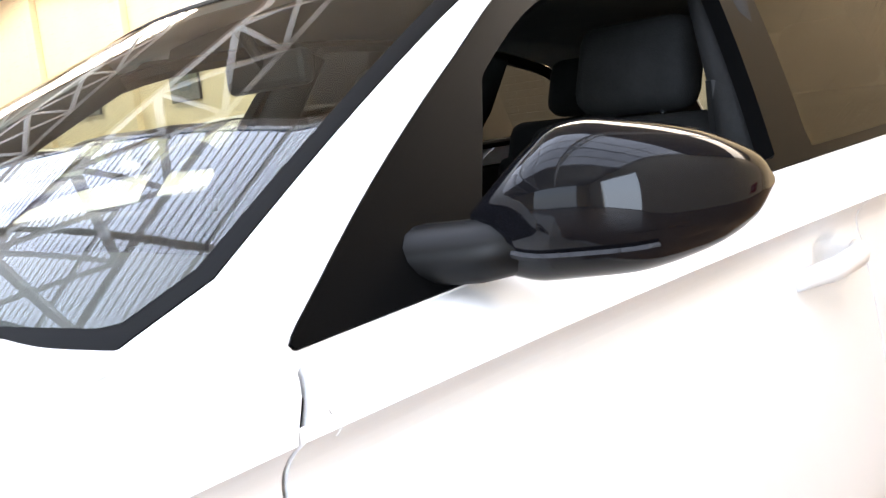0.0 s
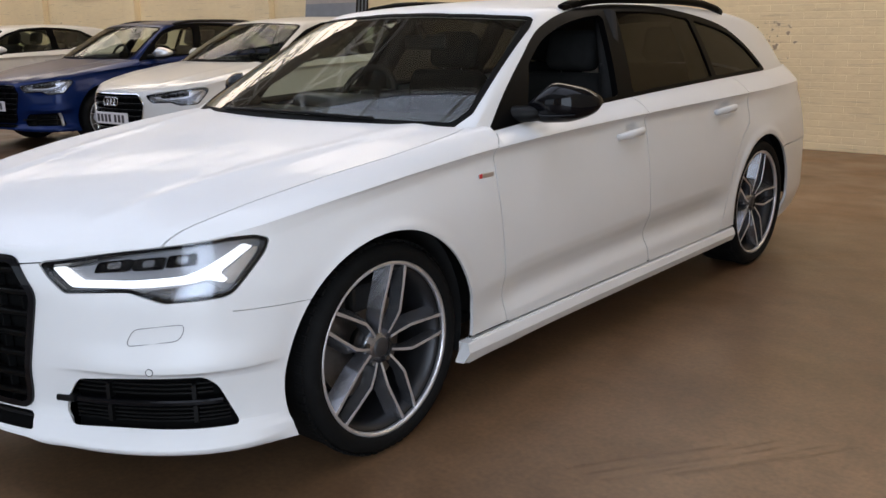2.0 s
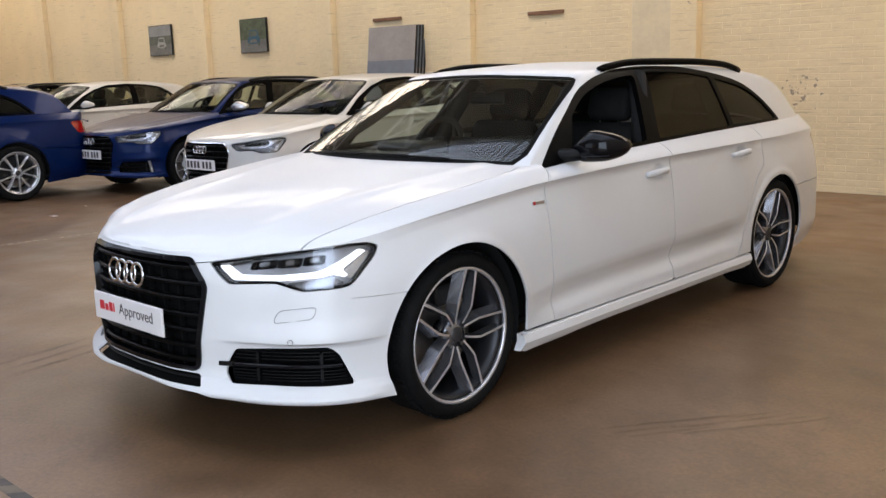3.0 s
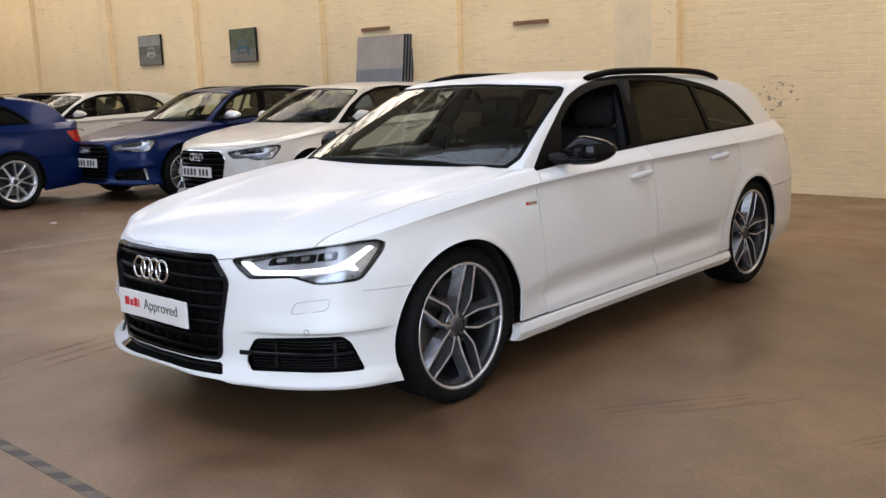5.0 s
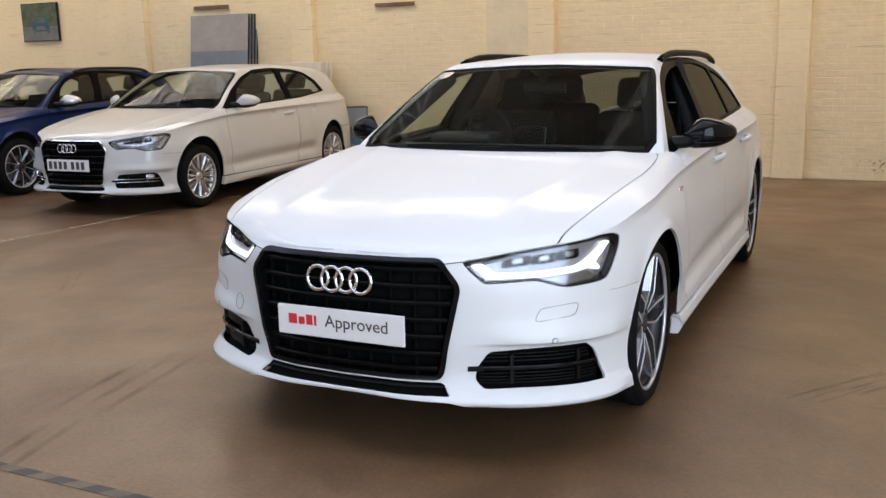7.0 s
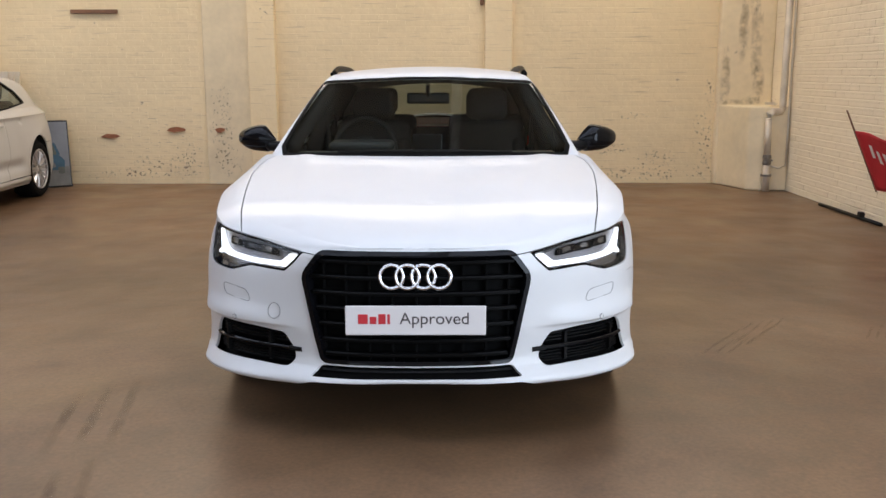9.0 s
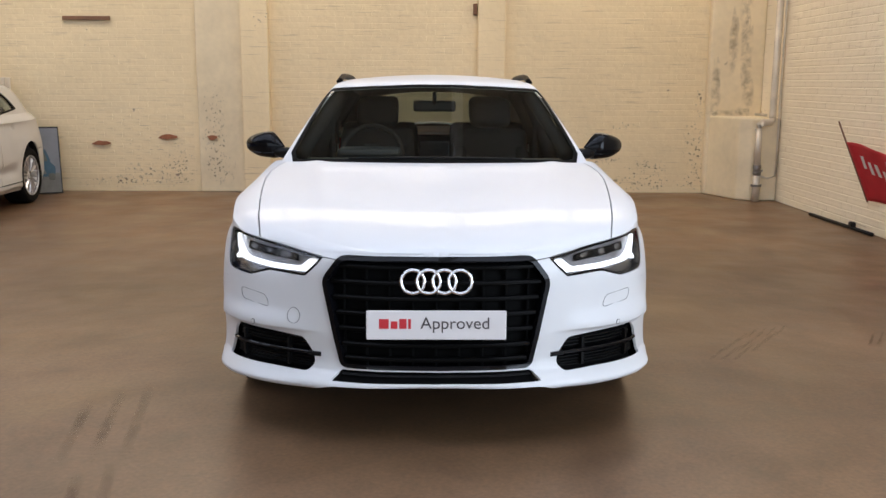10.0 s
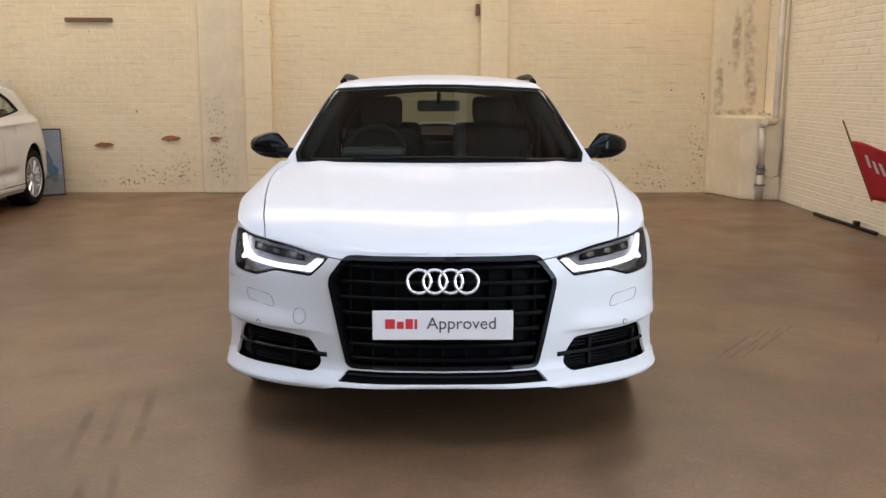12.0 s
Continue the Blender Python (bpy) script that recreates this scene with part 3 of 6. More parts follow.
def skirt_blade(s):
    """The proud lower blade of a sill between the wheels, on the side s, cut off aslant at its front end."""
    bm, rings = bmesh.new(), []
    section = [(-0.030, 0.272), (0.012, 0.270), (0.016, 0.267), (0.026, 0.238), (0.025, 0.234), (0.012, 0.206), (-0.030, 0.204)]
    for k in range(41):
        f = k / 40
        y = 1.20 + 2.24 * f
        x0 = float(plan(run_at_y(y))[0]) - 0.012
        grow = min(1.0, 0.86 + 0.14 * f * 6)
        rings.append([bm.verts.new((s * (x0 + o * grow), y + (0.055 * (z - 0.204) / 0.083 if k == 0 else 0.0) + (0.03 if k == 0 else 0.0), z + 0.006 * f)) for o, z in section])
    for p, q in zip(rings, rings[1:]):
        for j in range(len(section)):
            i = (j + 1) % len(section)
            bm.faces.new((p[j], q[j], q[i], p[i]))
    bm.faces.new(rings[0])
    bm.faces.new(rings[-1][::-1])
    bmesh.ops.recalc_face_normals(bm, faces=bm.faces[:])
    return bm


def skin_at(a, z, out=0.0):
    """A place on the flank or nose at the run a and height z."""
    x, y, nx, ny = (float(q) for q in plan(a))
    w = float(shoulder_z(abs(a))) - z
    d = float(side_inset(np.array([abs(a)]), np.array([w]), np.array([z]), np.array([y]))[0]) - out
    return (x - nx * d, y - ny * d, z)


def half_width(poly, z):
    xs = [p[0] + (q[0] - p[0]) * (z - p[1]) / (q[1] - p[1]) for p, q in zip(poly, poly[1:] + poly[:1]) if (p[1] - z) * (q[1] - z) < 0]
    return max(xs) if xs else 0.3


def wheel(parent, at, out, style="five", radius=0.335, rim=0.254, rim_material=None, lod=1):
    """A road wheel at the hub's place; out is +1 or -1, the side its face looks to along x."""
    width = 0.245
    base = Matrix.Translation(at) @ Matrix.Rotation(radians(90 * out), 4, "Y")
    hub = new("wheel", None)
    hub.parent = parent
    hub.matrix_local = base
    n = 96 if lod else 48
    R, r = radius, rim
    h = R - r
    t = [(r - 0.012, -0.02), (r, -0.006), (r + 0.14 * h, 0.004), (r + 0.42 * h, 0.010), (r + 0.68 * h, 0.006), (r + 0.86 * h, -0.008), (R - 0.003, -0.026), (R, -0.05),
         (R, -0.20), (R - 0.004, -0.222), (R - 0.02, -0.24), (r + 0.03, -0.25), (r, -0.24), (r - 0.012, -0.225)]
    tyre = part("tyre", lathe(t, n), M_RUBBER, hub, smooth=True)
    if lod:
        # tread blocks round the shoulder and tread
        bm = bmesh.new()
        for k in range(72):
            ang = 2 * math.pi * k / 72
            for off, wdt in ((-0.034, 0.036),):
                b = box((0.008, 0.022, wdt), (R + 0.001, 0, off), 0.002, segs=1)
                bmesh.ops.transform(b, matrix=Matrix.Rotation(ang, 4, "Z"), verts=b.verts)
                bm = join(bm, b)
        part("tread", bm, M_RUBBER, tyre)
    mr = rim_material or M_GUN
    rimo = part("rim", lathe([(r - 0.004, -0.016), (r - 0.022, -0.028), (r - 0.034, -0.06), (r - 0.045, -0.19), (r - 0.01, -0.225), (r + 0.004, -0.225), (r - 0.03, -0.19), (r - 0.02, -0.06), (r + 0.002, -0.02)], n, closed=True), M_BARREL if style == "five" else mr, hub, smooth=True)
    part("rim_lip", lathe([(r + 0.003, -0.012), (r + 0.004, -0.001), (r - 0.003, 0.001), (r - 0.009, -0.005), (r - 0.010, -0.016)], n, closed=True), M_ALLOY, rimo, "bright machined rim lip", smooth=True)
    part("brake_disc", lathe([(0.05, -0.125), (0.178, -0.125), (0.178, -0.15), (0.05, -0.15)], 64, closed=True), M_STEEL, hub)
    part("brake_caliper", box((0.09, 0.16, 0.07), (-0.155, 0.02, -0.125), 0.015), M_BLACK, hub)
    part("back_plate", lathe([(0.0, -0.175), (r - 0.03, -0.175), (r - 0.03, -0.18), (0.0, -0.18)], 48), M_MATT, hub)
    hubc = part("hub", lathe([(0.0, -0.034), (0.034, -0.034), (0.037, -0.038), (0.058, -0.042), (0.064, -0.052), (0.066, -0.09), (0.0, -0.09)], 48), mr, hub, smooth=True)
    part("centre_cap", lathe([(0.0, -0.027), (0.024, -0.0275), (0.031, -0.030), (0.032, -0.036)], 32), M_CAP if style != "multi" else M_SILVER, hubc, smooth=True)
    for k in range(5):
        a = radians(36 + 72 * k)
        part("wheel_bolt", lathe([(0.0, -0.034), (0.008, -0.034), (0.009, -0.044)], 10, Matrix.Translation((0.056 * math.cos(a), 0.056 * math.sin(a), 0))), M_STEEL, hubc)
    # arms: body and bright face
    if style == "five":
        arms = []
        for k in range(5):
            turn = Matrix.Rotation(radians(21 + 72 * k), 4, "Z")
            for s in (-1, 1):
                # a deep arm with a kink, dark flanks and a narrow bright front edge
                chain = [(0.046, 0.022, -0.030), (0.085, 0.033, -0.020), (0.122, 0.041, -0.012), (0.20, 0.036, -0.009), (r - 0.006, 0.030, -0.008)]
                rings, bright = [], []
                bm, fm = bmesh.new(), bmesh.new()
                for i, (u, w, z) in enumerate(chain):
                    half_w, flank = (0.0045, 0.005, 0.0055, 0.005, 0.0065)[i], (0.007, 0.012, 0.016, 0.018, 0.021)[i]
                    # the flank falls away widely on the outer side, steeply towards the twin arm
                    near_, far_ = (0.003, flank * 1.15) if s > 0 else (flank * 1.15, 0.003)
                    rings.append([bm.verts.new(turn @ Vector((u, s * w + e, z + d))) for e, d in ((half_w, -0.001), (-half_w, -0.001), (-half_w - near_, -0.046), (half_w + far_, -0.046))])
                    bright.append([fm.verts.new(turn @ Vector((u, s * w + e, z + d))) for e, d in ((half_w, -0.002), (half_w * 0.8, 0.001), (-half_w * 0.8, 0.001), (-half_w, -0.002))])
                for rs_, m_ in ((rings, bm), (bright, fm)):
                    for p, q in zip(rs_, rs_[1:]):
                        for j in range(4):
                            m_.faces.new((p[j], q[j], q[(j + 1) % 4], p[(j + 1) % 4]))
                    m_.faces.new(rs_[0])
                    m_.faces.new(rs_[-1][::-1])
                    bmesh.ops.recalc_face_normals(m_, faces=m_.faces[:])
                part("spoke", bm, mr, rimo)
                part("spoke_face", fm, M_ALLOY, rimo, "bright machined spoke edge")
    elif style == "multi":
        arms = [(90 + 36 * k + s * 4, 90 + 36 * k + s * 8.5, s, 0.0) for k in range(10) for s in (-1, 1)]
    else:
        arms = [(90 + 72 * k + s * 4, 90 + 72 * k + s * 17.0, s, 0.0) for k in range(5) for s in (-1, 1)]
    arms_done = style == "five"
    wide = {"five": (0.032, 0.034, 0.048), "multi": (0.020, 0.017, 0.021)}.get(style, (0.026, 0.018, 0.028))
    for a0, a1, s, _ in ([] if arms_done else arms):
        p0 = Vector((0.058 * math.cos(radians(a0)), 0.058 * math.sin(radians(a0)), -0.022))
        p2 = Vector(((r - 0.012) * math.cos(radians(a1)), (r - 0.012) * math.sin(radians(a1)), -0.012))
        pm = p0.lerp(p2, 0.62)
        pm.z = -0.010
        am = radians(a1)
        out2 = Vector((-math.sin(am), math.cos(am), 0)) * s
        chain = [p0, p0.lerp(pm, 0.5) + Vector((0, 0, 0.004)), pm, p2]
        ws = [wide[0] * 0.8, wide[1], wide[1] * 1.05, wide[2]]
        bm, fm = bmesh.new(), bmesh.new()
        rings, frings = [], []
        for i, p in enumerate(chain):
            d = (chain[min(i + 1, 3)] - chain[max(i - 1, 0)])
            d.z = 0
            d.normalize()
            sd_ = Vector((-d.y, d.x, 0))
            if sd_.dot(out2) < 0:
                sd_ = -sd_
            w = ws[i] / 2
            # the outer edge carries the bright face, the inner flank falls away
            prof = [(w, 0.0), (w * 0.25, 0.001), (-w, -0.016), (-w * 1.1, -0.045), (w * 1.0, -0.045)]
            rings.append([bm.verts.new(p + sd_ * u + Vector((0, 0, h))) for u, h in prof])
            frings.append([fm.verts.new(p + sd_ * u + Vector((0, 0, h + 0.0015))) for u, h in ((w * 1.02, -0.004), (w * 0.96, 0.0), (w * 0.42, 0.001), (w * 0.36, -0.004))])
        for ring_set, m_, k_ in ((rings, bm, 5), (frings, fm, 4)):
            for p, q in zip(ring_set, ring_set[1:]):
                for k in range(k_):
                    m_.faces.new((p[k], q[k], q[(k + 1) % k_], p[(k + 1) % k_]))
            m_.faces.new(ring_set[0])
            m_.faces.new(ring_set[-1][::-1])
            bmesh.ops.recalc_face_normals(m_, faces=m_.faces[:])
        part("spoke", bm, mr, rimo)
        if style != "multi":
            part("spoke_face", fm, M_ALLOY, rimo, "bright machined spoke edge")
        else:
            fm.free()
    return hub


def seat(name, parent, x, y, z=0.30, width=0.52):
    base = part(name, join(box((width, 0.50, 0.16), (x, y, z + 0.12), 0.05, segs=3), box((0.10, 0.46, 0.12), (x - width / 2 + 0.05, y, z + 0.17), 0.04), box((0.10, 0.46, 0.12), (x + width / 2 - 0.05, y, z + 0.17), 0.04)), M_LEATHER, parent, smooth=True)
    rot = Matrix.Rotation(radians(-18), 4, "X")
    part("seat_back", join(box((width - 0.04, 0.13, 0.66), (x, y + 0.36, z + 0.47), 0.055, rot, 3), box((0.09, 0.15, 0.5), (x - width / 2 + 0.06, y + 0.33, z + 0.43), 0.04, rot), box((0.09, 0.15, 0.5), (x + width / 2 - 0.06, y + 0.33, z + 0.43), 0.04, rot)), M_LEATHER, parent, smooth=True)
    part("headrest", box((0.27, 0.11, 0.19), (x, y + 0.50, z + 0.885), 0.045, rot, 3), M_LEATHER, parent, smooth=True)
    for s in (-0.06, 0.06):
        part("headrest_post", tube([(x + s, y + 0.47, z + 0.74), (x + s, y + 0.50, z + 0.86)], 0.006, 8), M_CHROME, parent)


def wing_mirror(parent, s, warp, cap_material, arm_material):
    """A door mirror on the side s: cap, lower cover, mirror glass, arm."""
    inner, outer = np.array([0.828, 1.765, 1.034]), np.array([1.052, 1.922, 1.037])
    ax = (outer - inner) / np.linalg.norm(outer - inner)
    fw = np.array([ax[1], -ax[0], 0.0])
    n, m = 28, 30
    up = curve((0, 0.0), (0.08, 0.022), (0.20, 0.052), (0.32, 0.073), (0.40, 0.075), (0.55, 0.069), (0.75, 0.055), (0.90, 0.035), (0.97, 0.020), (1, 0.004))
    down = curve((0, 0.034), (0.08, 0.058), (0.25, 0.071), (0.5, 0.070), (0.75, 0.056), (0.92, 0.032), (1, 0.004))
    dep = curve((0, 0.012), (0.08, 0.034), (0.28, 0.074), (0.55, 0.086), (0.80, 0.068), (0.94, 0.038), (1, 0.004))
    bm, bl, bg = bmesh.new(), bmesh.new(), bmesh.new()
    grid = []
    for i in range(n + 1):
        t = i / n
        t = 1 - (1 - t) ** 1.35 if t > 0.0 else 0
        c = inner + ax * (np.linalg.norm(outer - inner)) * t
        row = []
        for j in range(m + 1):
            th = -math.pi / 2 + math.pi * j / m
            e = 0.80
            zz = float(up(t)) * abs(math.sin(th)) ** e if th > 0 else -float(down(t)) * abs(math.sin(th)) ** e
            ff = float(dep(t)) * abs(math.cos(th)) ** 0.85
            row.append(c + fw * ff * (1.0 if zz > -0.03 else 0.94) + np.array([0, 0, zz]))
        grid.append(row)
    P = np.array(grid)
    P[..., 0] *= s

    def put(b, j0, j1):
        vs = [[b.verts.new(P[i, j]) for j in range(j0, j1 + 1)] for i in range(n + 1)]
        for i in range(n):
            for j in range(j1 - j0):
                q = (vs[i][j], vs[i + 1][j], vs[i + 1][j + 1], vs[i][j + 1])
                b.faces.new(q if s > 0 else q[::-1])
        return vs
    put(bm, 10, m)
    put(bl, 0, 10)
    back = [bg.verts.new(P[i, m] * 1.0) for i in range(n + 1)] + [bg.verts.new(P[i, 0]) for i in range(n, -1, -1)]
    f = bg.faces.new(back if s < 0 else back[::-1])
    bmesh.ops.recalc_face_normals(bm, faces=bm.faces[:])
    bmesh.ops.recalc_face_normals(bl, faces=bl.faces[:])
    for b in (bm, bl, bg):
        for v in b.verts:
            v.co = warp(np.array([v.co]))[0]
    cap = part("mirror_cap", bm, cap_material, parent, smooth=True)
    part("lower_cover", bl, arm_material, cap, smooth=True)
    part("mirror_back", bg, M_GLOSS, cap)
    strip = [P[i, 10] + np.array([fw[0] * s, fw[1], 0.0]) * 0.0015 for i in range(3, 15)]
    part("indicator_strip", tube([warp(np.array([p]))[0] for p in strip], 0.0042, 6), M_GLOSS, cap, "narrow smoked indicator strip")
    pts = [inner + np.array([-0.130, -0.062, -0.040]), inner + np.array([-0.050, -0.028, -0.038]), inner + np.array([0.01, -0.005, -0.036]), inner + np.array([0.07, 0.04, -0.028])]
    at = tube([warp(np.array([[p[0] * s, p[1], p[2]]]))[0] for p in pts], [0.040, 0.038, 0.038, 0.034], 14, squash=0.80)
    part("mirror_arm", at, M_SATIN, cap, smooth=True)


def emblem(parent, warp, y, z, size):
    """Four linked bright rings."""
    ring_r = size * 0.43 / 2.73
    c0 = warp(np.array([[0, y, z]]))[0]
    for k in range(4):
        prof = [(ring_r + 0.0065 * size / 0.273 * math.cos(q), 0.004 * math.sin(q)) for q in [2 * math.pi * i / 10 for i in range(10)]]
        bm = lathe(prof, 40, Matrix.Translation((c0[0] + (k - 1.5) * 0.0583 * size / 0.273, c0[1] - 0.0015 * (k % 2), c0[2])) @ Matrix.Rotation(radians(90 - 6), 4, "X"), closed=True)
        part("emblem_ring", bm, M_CHROME, parent, smooth=True)


def word(text, size, m, material, parent, name="lettering"):
    cu = bpy.data.curves.new(name, "FONT")
    cu.body, cu.size, cu.extrude, cu.align_x, cu.align_y = text, size, 0.0006, "LEFT", "BOTTOM_BASELINE"
    tmp = new("tmp_text", cu)
    me = bpy.data.meshes.new_from_object(tmp)
    bpy.data.objects.remove(tmp)
    me.materials.append(material)
    me.transform(m)
    ob = new(name, me)
    ob.parent = parent
    return ob


def car(label, m, paint, name="car", step=0.016, warp=None, doors=2, hub_y=(AXLE_F, AXLE_R), half=0.905, style="five", main=False, trim=None,
        open_window=False, rim_material=None, wheel_r=0.341, rim=0.254, frame_material=None, mirror_material=None, glass_rear=None, rails=None, lamps_on=False, fog_style="mesh"):
    warp = warp or (lambda p: p)
    trim = trim or M_TRIM
    root = tagged(new(name), label, "car")
    side, hood, band, house = skins(step, warp)

    def arch(s):
        y = s.c[:, 1] - AXLE_F + 0.022
        return np.minimum(np.hypot(y * np.where(y < 0, 0.97, 0.965), s.c[:, 2] - HUB_Z) - 0.391, np.hypot(s.c[:, 1] - AXLE_R, s.c[:, 2] - HUB_Z) - 0.376)

    def nose(s, poly, axes):
        return np.where(s.c[:, 1] < 1.0, s.sdf(poly, axes), 1.0)
    side = side.outside(arch(side))
    # lamps, grille, intakes
    lamp = side.inside(nose(side, LAMP, "rz"))
    side = side.outside(nose(side, LAMP, "rz") - G)
    full_grille = side.inside(nose(side, GRILLE, "xz") - 0.0)
    side = side.outside(nose(side, GRILLE, "xz"))
    intake = side.inside(nose(side, INTAKE, "xz"))
    side = side.outside(nose(side, INTAKE, "xz"))
    fog = side.inside(nose(side, FOG, "rz"))
    side = side.outside(nose(side, FOG, "rz"))
    tail = side.inside(side.sdf(TAIL, "yz"))
    side = side.outside(side.sdf(TAIL, "yz") - G)
    ring = full_grille.outside(full_grille.sdf(GRILLE, "xz") + (0.017 if main else 0.009))
    ring.moved(0.008).make("grille_frame", frame_material or M_GLOSS, root, thick=0.05)
    full_grille.moved(-0.055).make("grille_backing", M_VOID, root, thick=-0.045)
    for k, z in enumerate((0.705, 0.645, 0.585, 0.525, 0.465, 0.405, 0.350)):
        hw = half_width(GRILLE, z) - 0.016
        part("grille_bar", plan_bar(-hw, hw, z, 0.016, 0.012, 0.036, warp, 36), M_GRILLE, root)
    for k in range(-4, 5):
        x = k * 0.088
        lo, hi = 0.325, 0.725
        while half_width(GRILLE, hi) < abs(x) + 0.02 and hi > 0.5:
            hi -= 0.01
        while half_width(GRILLE, lo) < abs(x) + 0.02 and lo < 0.6:
            lo += 0.01
        px_, py_, _, _ = plan(x)
        bm = box((0.010, 0.022, hi - lo), (float(px_), float(py_) + 0.042, (hi + lo) / 2), 0.002, segs=1)
        for v in bm.verts:
            v.co = warp(np.array([v.co]))[0]
        part("grille_rib", bm, M_VOID, root)
    intake.moved(-0.03).make("lower_intake", M_VOID, root, thick=0)
    part("intake_bar", plan_bar(-0.37, 0.37, 0.285, 0.008, 0.012, 0.03, warp, 30), M_BLACK, root)
    for s in (1, -1):
        fs = fog.outside(s * fog.c[:, 0])
        fs.moved(-0.045).make("fog_grille", M_VOID, root, thick=-0.035)
        for z in (0.292, 0.303, 0.314, 0.327, 0.372, 0.385, 0.398):
            part("fog_grille_bar", plan_bar(s * 0.50, s * (0.965 if z < 0.34 else 0.92), z, 0.0045, 0.036, 0.05, warp, 20), M_SATIN, root)
        part("fog_blade", plan_bar(s * 0.480, s * 0.945, 0.350, 0.016, 0.014, 0.045, warp, 24), M_GLOSS, root)
        part("blade_tip", plan_bar(s * 0.460, s * 0.515, 0.352, 0.018, 0.006, 0.04, warp, 6), M_SATIN, root)
        if fog_style == "chrome":
            for z in (0.338, 0.366):
                part("chrome_strip", plan_bar(s * 0.50, s * 0.93, z, 0.006, 0.006, 0.03, warp, 20), M_CHROME, root)
            part("fog_lamp", plan_bar(s * 0.80, s * 0.88, 0.392, 0.032, 0.012, 0.04, warp, 6), M_REFL, root)
        if fog_style == "blade":
            part("air_blade", tube([warp(np.array([skin_at(s * a_, z, 0.004)]))[0] for a_, z in ((0.945, 0.28), (0.935, 0.35), (0.915, 0.425))], 0.017, 8), M_SILVER, root, "silver blade beside the air intake")
        for a in (0.61, 0.86):
            part("fog_rib", plan_bar(s * a, s * (a + 0.012), 0.345, 0.11, 0.022, 0.05, warp, 3), M_SATIN, root)
        lp = lamp.outside(s * lamp.c[:, 0])
        head = lp.make("headlamp", M_CLEAR, root, "clear headlamp cover, lit" if lamps_on else "clear headlamp cover", thick=0.0)
        head.visible_shadow = False
        lp.moved(-0.040).make("lamp_housing", M_HOUSING if main else M_REFL, head, thick=0)
        edge = lp.sdf(LAMP, "rz")
        lp.outside(edge + 0.008).moved(-0.003).make("lamp_bezel", M_GLOSS, head, thick=0.04)
        inner = lp.moved(-0.020)
        low = fillet([(0.474, 0.725), (0.536, 0.668), (0.70, 0.670), (0.88, 0.682), (0.930, 0.690), (0.978, 0.677), (0.992, 0.685), (0.968, 0.706), (1.080, 0.762), (1.050, 0.772), (0.915, 0.716), (0.86, 0.702), (0.70, 0.690), (0.566, 0.690), (0.514, 0.729)], 0.004)
        inner.inside(inner.sdf(low, "rz") + 0.001).make("running_light", M_DRL if lamps_on else M_LAMPIN, head, thick=0.012)
        outer_leg = fillet([(0.955, 0.692), (1.000, 0.668), (1.100, 0.756), (1.085, 0.762)], 0.006)
        refl = lp.moved(-0.030)
        refl.inside(refl.sdf(outer_leg, "rz")).make("turn_signal", M_REFL, head, thick=0.01)
        under = fillet([(0.72, 0.663), (0.93, 0.683), (0.975, 0.655), (0.93, 0.645), (0.815, 0.640)], 0.006)
        refl.inside(refl.sdf(under, "rz")).make("lower_reflector", M_LAMPIN, head, thick=0.01)
        for k, (r0, z0) in enumerate(((0.605, 0.716), (0.705, 0.722), (0.810, 0.731))):
            q = fillet([(r0 - 0.012, z0 - 0.010), (r0 + 0.085, z0 - 0.004), (r0 + 0.097, z0 + 0.028), (r0, z0 + 0.021)], 0.006)
            cell = lp.moved(-0.026)
            module = cell.inside(cell.sdf(q, "rz")).make("lamp_module", M_GLOSS, head, thick=0.012)
            q = fillet([(r0 + 0.020, z0 + 0.001), (r0 + 0.060, z0 + 0.003), (r0 + 0.066, z0 + 0.021), (r0 + 0.026, z0 + 0.018)], 0.007)
            lens_ = lp.moved(-0.0245)
            lens_.inside(lens_.sdf(q, "rz")).make("projector", M_LAMPIN, module, thick=0.006)
        tl = tail.outside(s * tail.c[:, 0])
        lens = tl.make("tail_lamp", M_RED, root, thick=0.02)
        if lens:
            tl.moved(-0.03).make("tail_lamp_housing", M_MATT, lens, thick=0)
    # wings, doors, sills, bumpers
    side.inside(side.c[:, 2] - 0.80).moved(-0.016).make("inner_shell", M_MATT, root, thick=0)
    dlist = [("front_door", DOOR_F if doors > 1 else DOOR_L)] + ([("rear_door", DOOR_R)] if doors > 1 else [])
    skin = side + band
    fend = hood.outside(hood.sdf(HOOD_EDGE, "xy") - G)
    fend = fend.outside(np.maximum(np.abs(fend.c[:, 0]) - 0.735, 1.265 + 0.30 * fend.c[:, 0] ** 2 - fend.c[:, 1]))
    skin = skin + fend
    for dn, poly in dlist:
        d = skin.sdf(poly, "yz")
        piece = skin.inside(d + G)
        skin = skin.outside(d - G)
        for s in (1, -1):
            door = piece.outside(s * piece.c[:, 0]).make(dn, paint, root)
            hy, hz = (2.325 if doors > 1 else 2.66, 0.852) if dn == "front_door" else (3.245, 0.876)
            a0 = run_at_y(hy)
            pts = []
            for k in range(13):
                yy = hy + 0.222 * k / 12
                xx = 0.884 + (0.015 if dn == "rear_door" else 0.0)
                pts.append(warp(np.array([[s * (xx + 0.030 * min(1, 3.2 * min(k, 12 - k) / 12)), yy, hz + 0.006 * math.sin(math.pi * k / 12) + 0.012 * k / 12]]))[0])
            part("door_handle", tube(pts, [0.011 + 0.004 * min(1, min(k, 12 - k) / 3) for k in range(13)], 12, squash=1.15), paint, door, smooth=True)
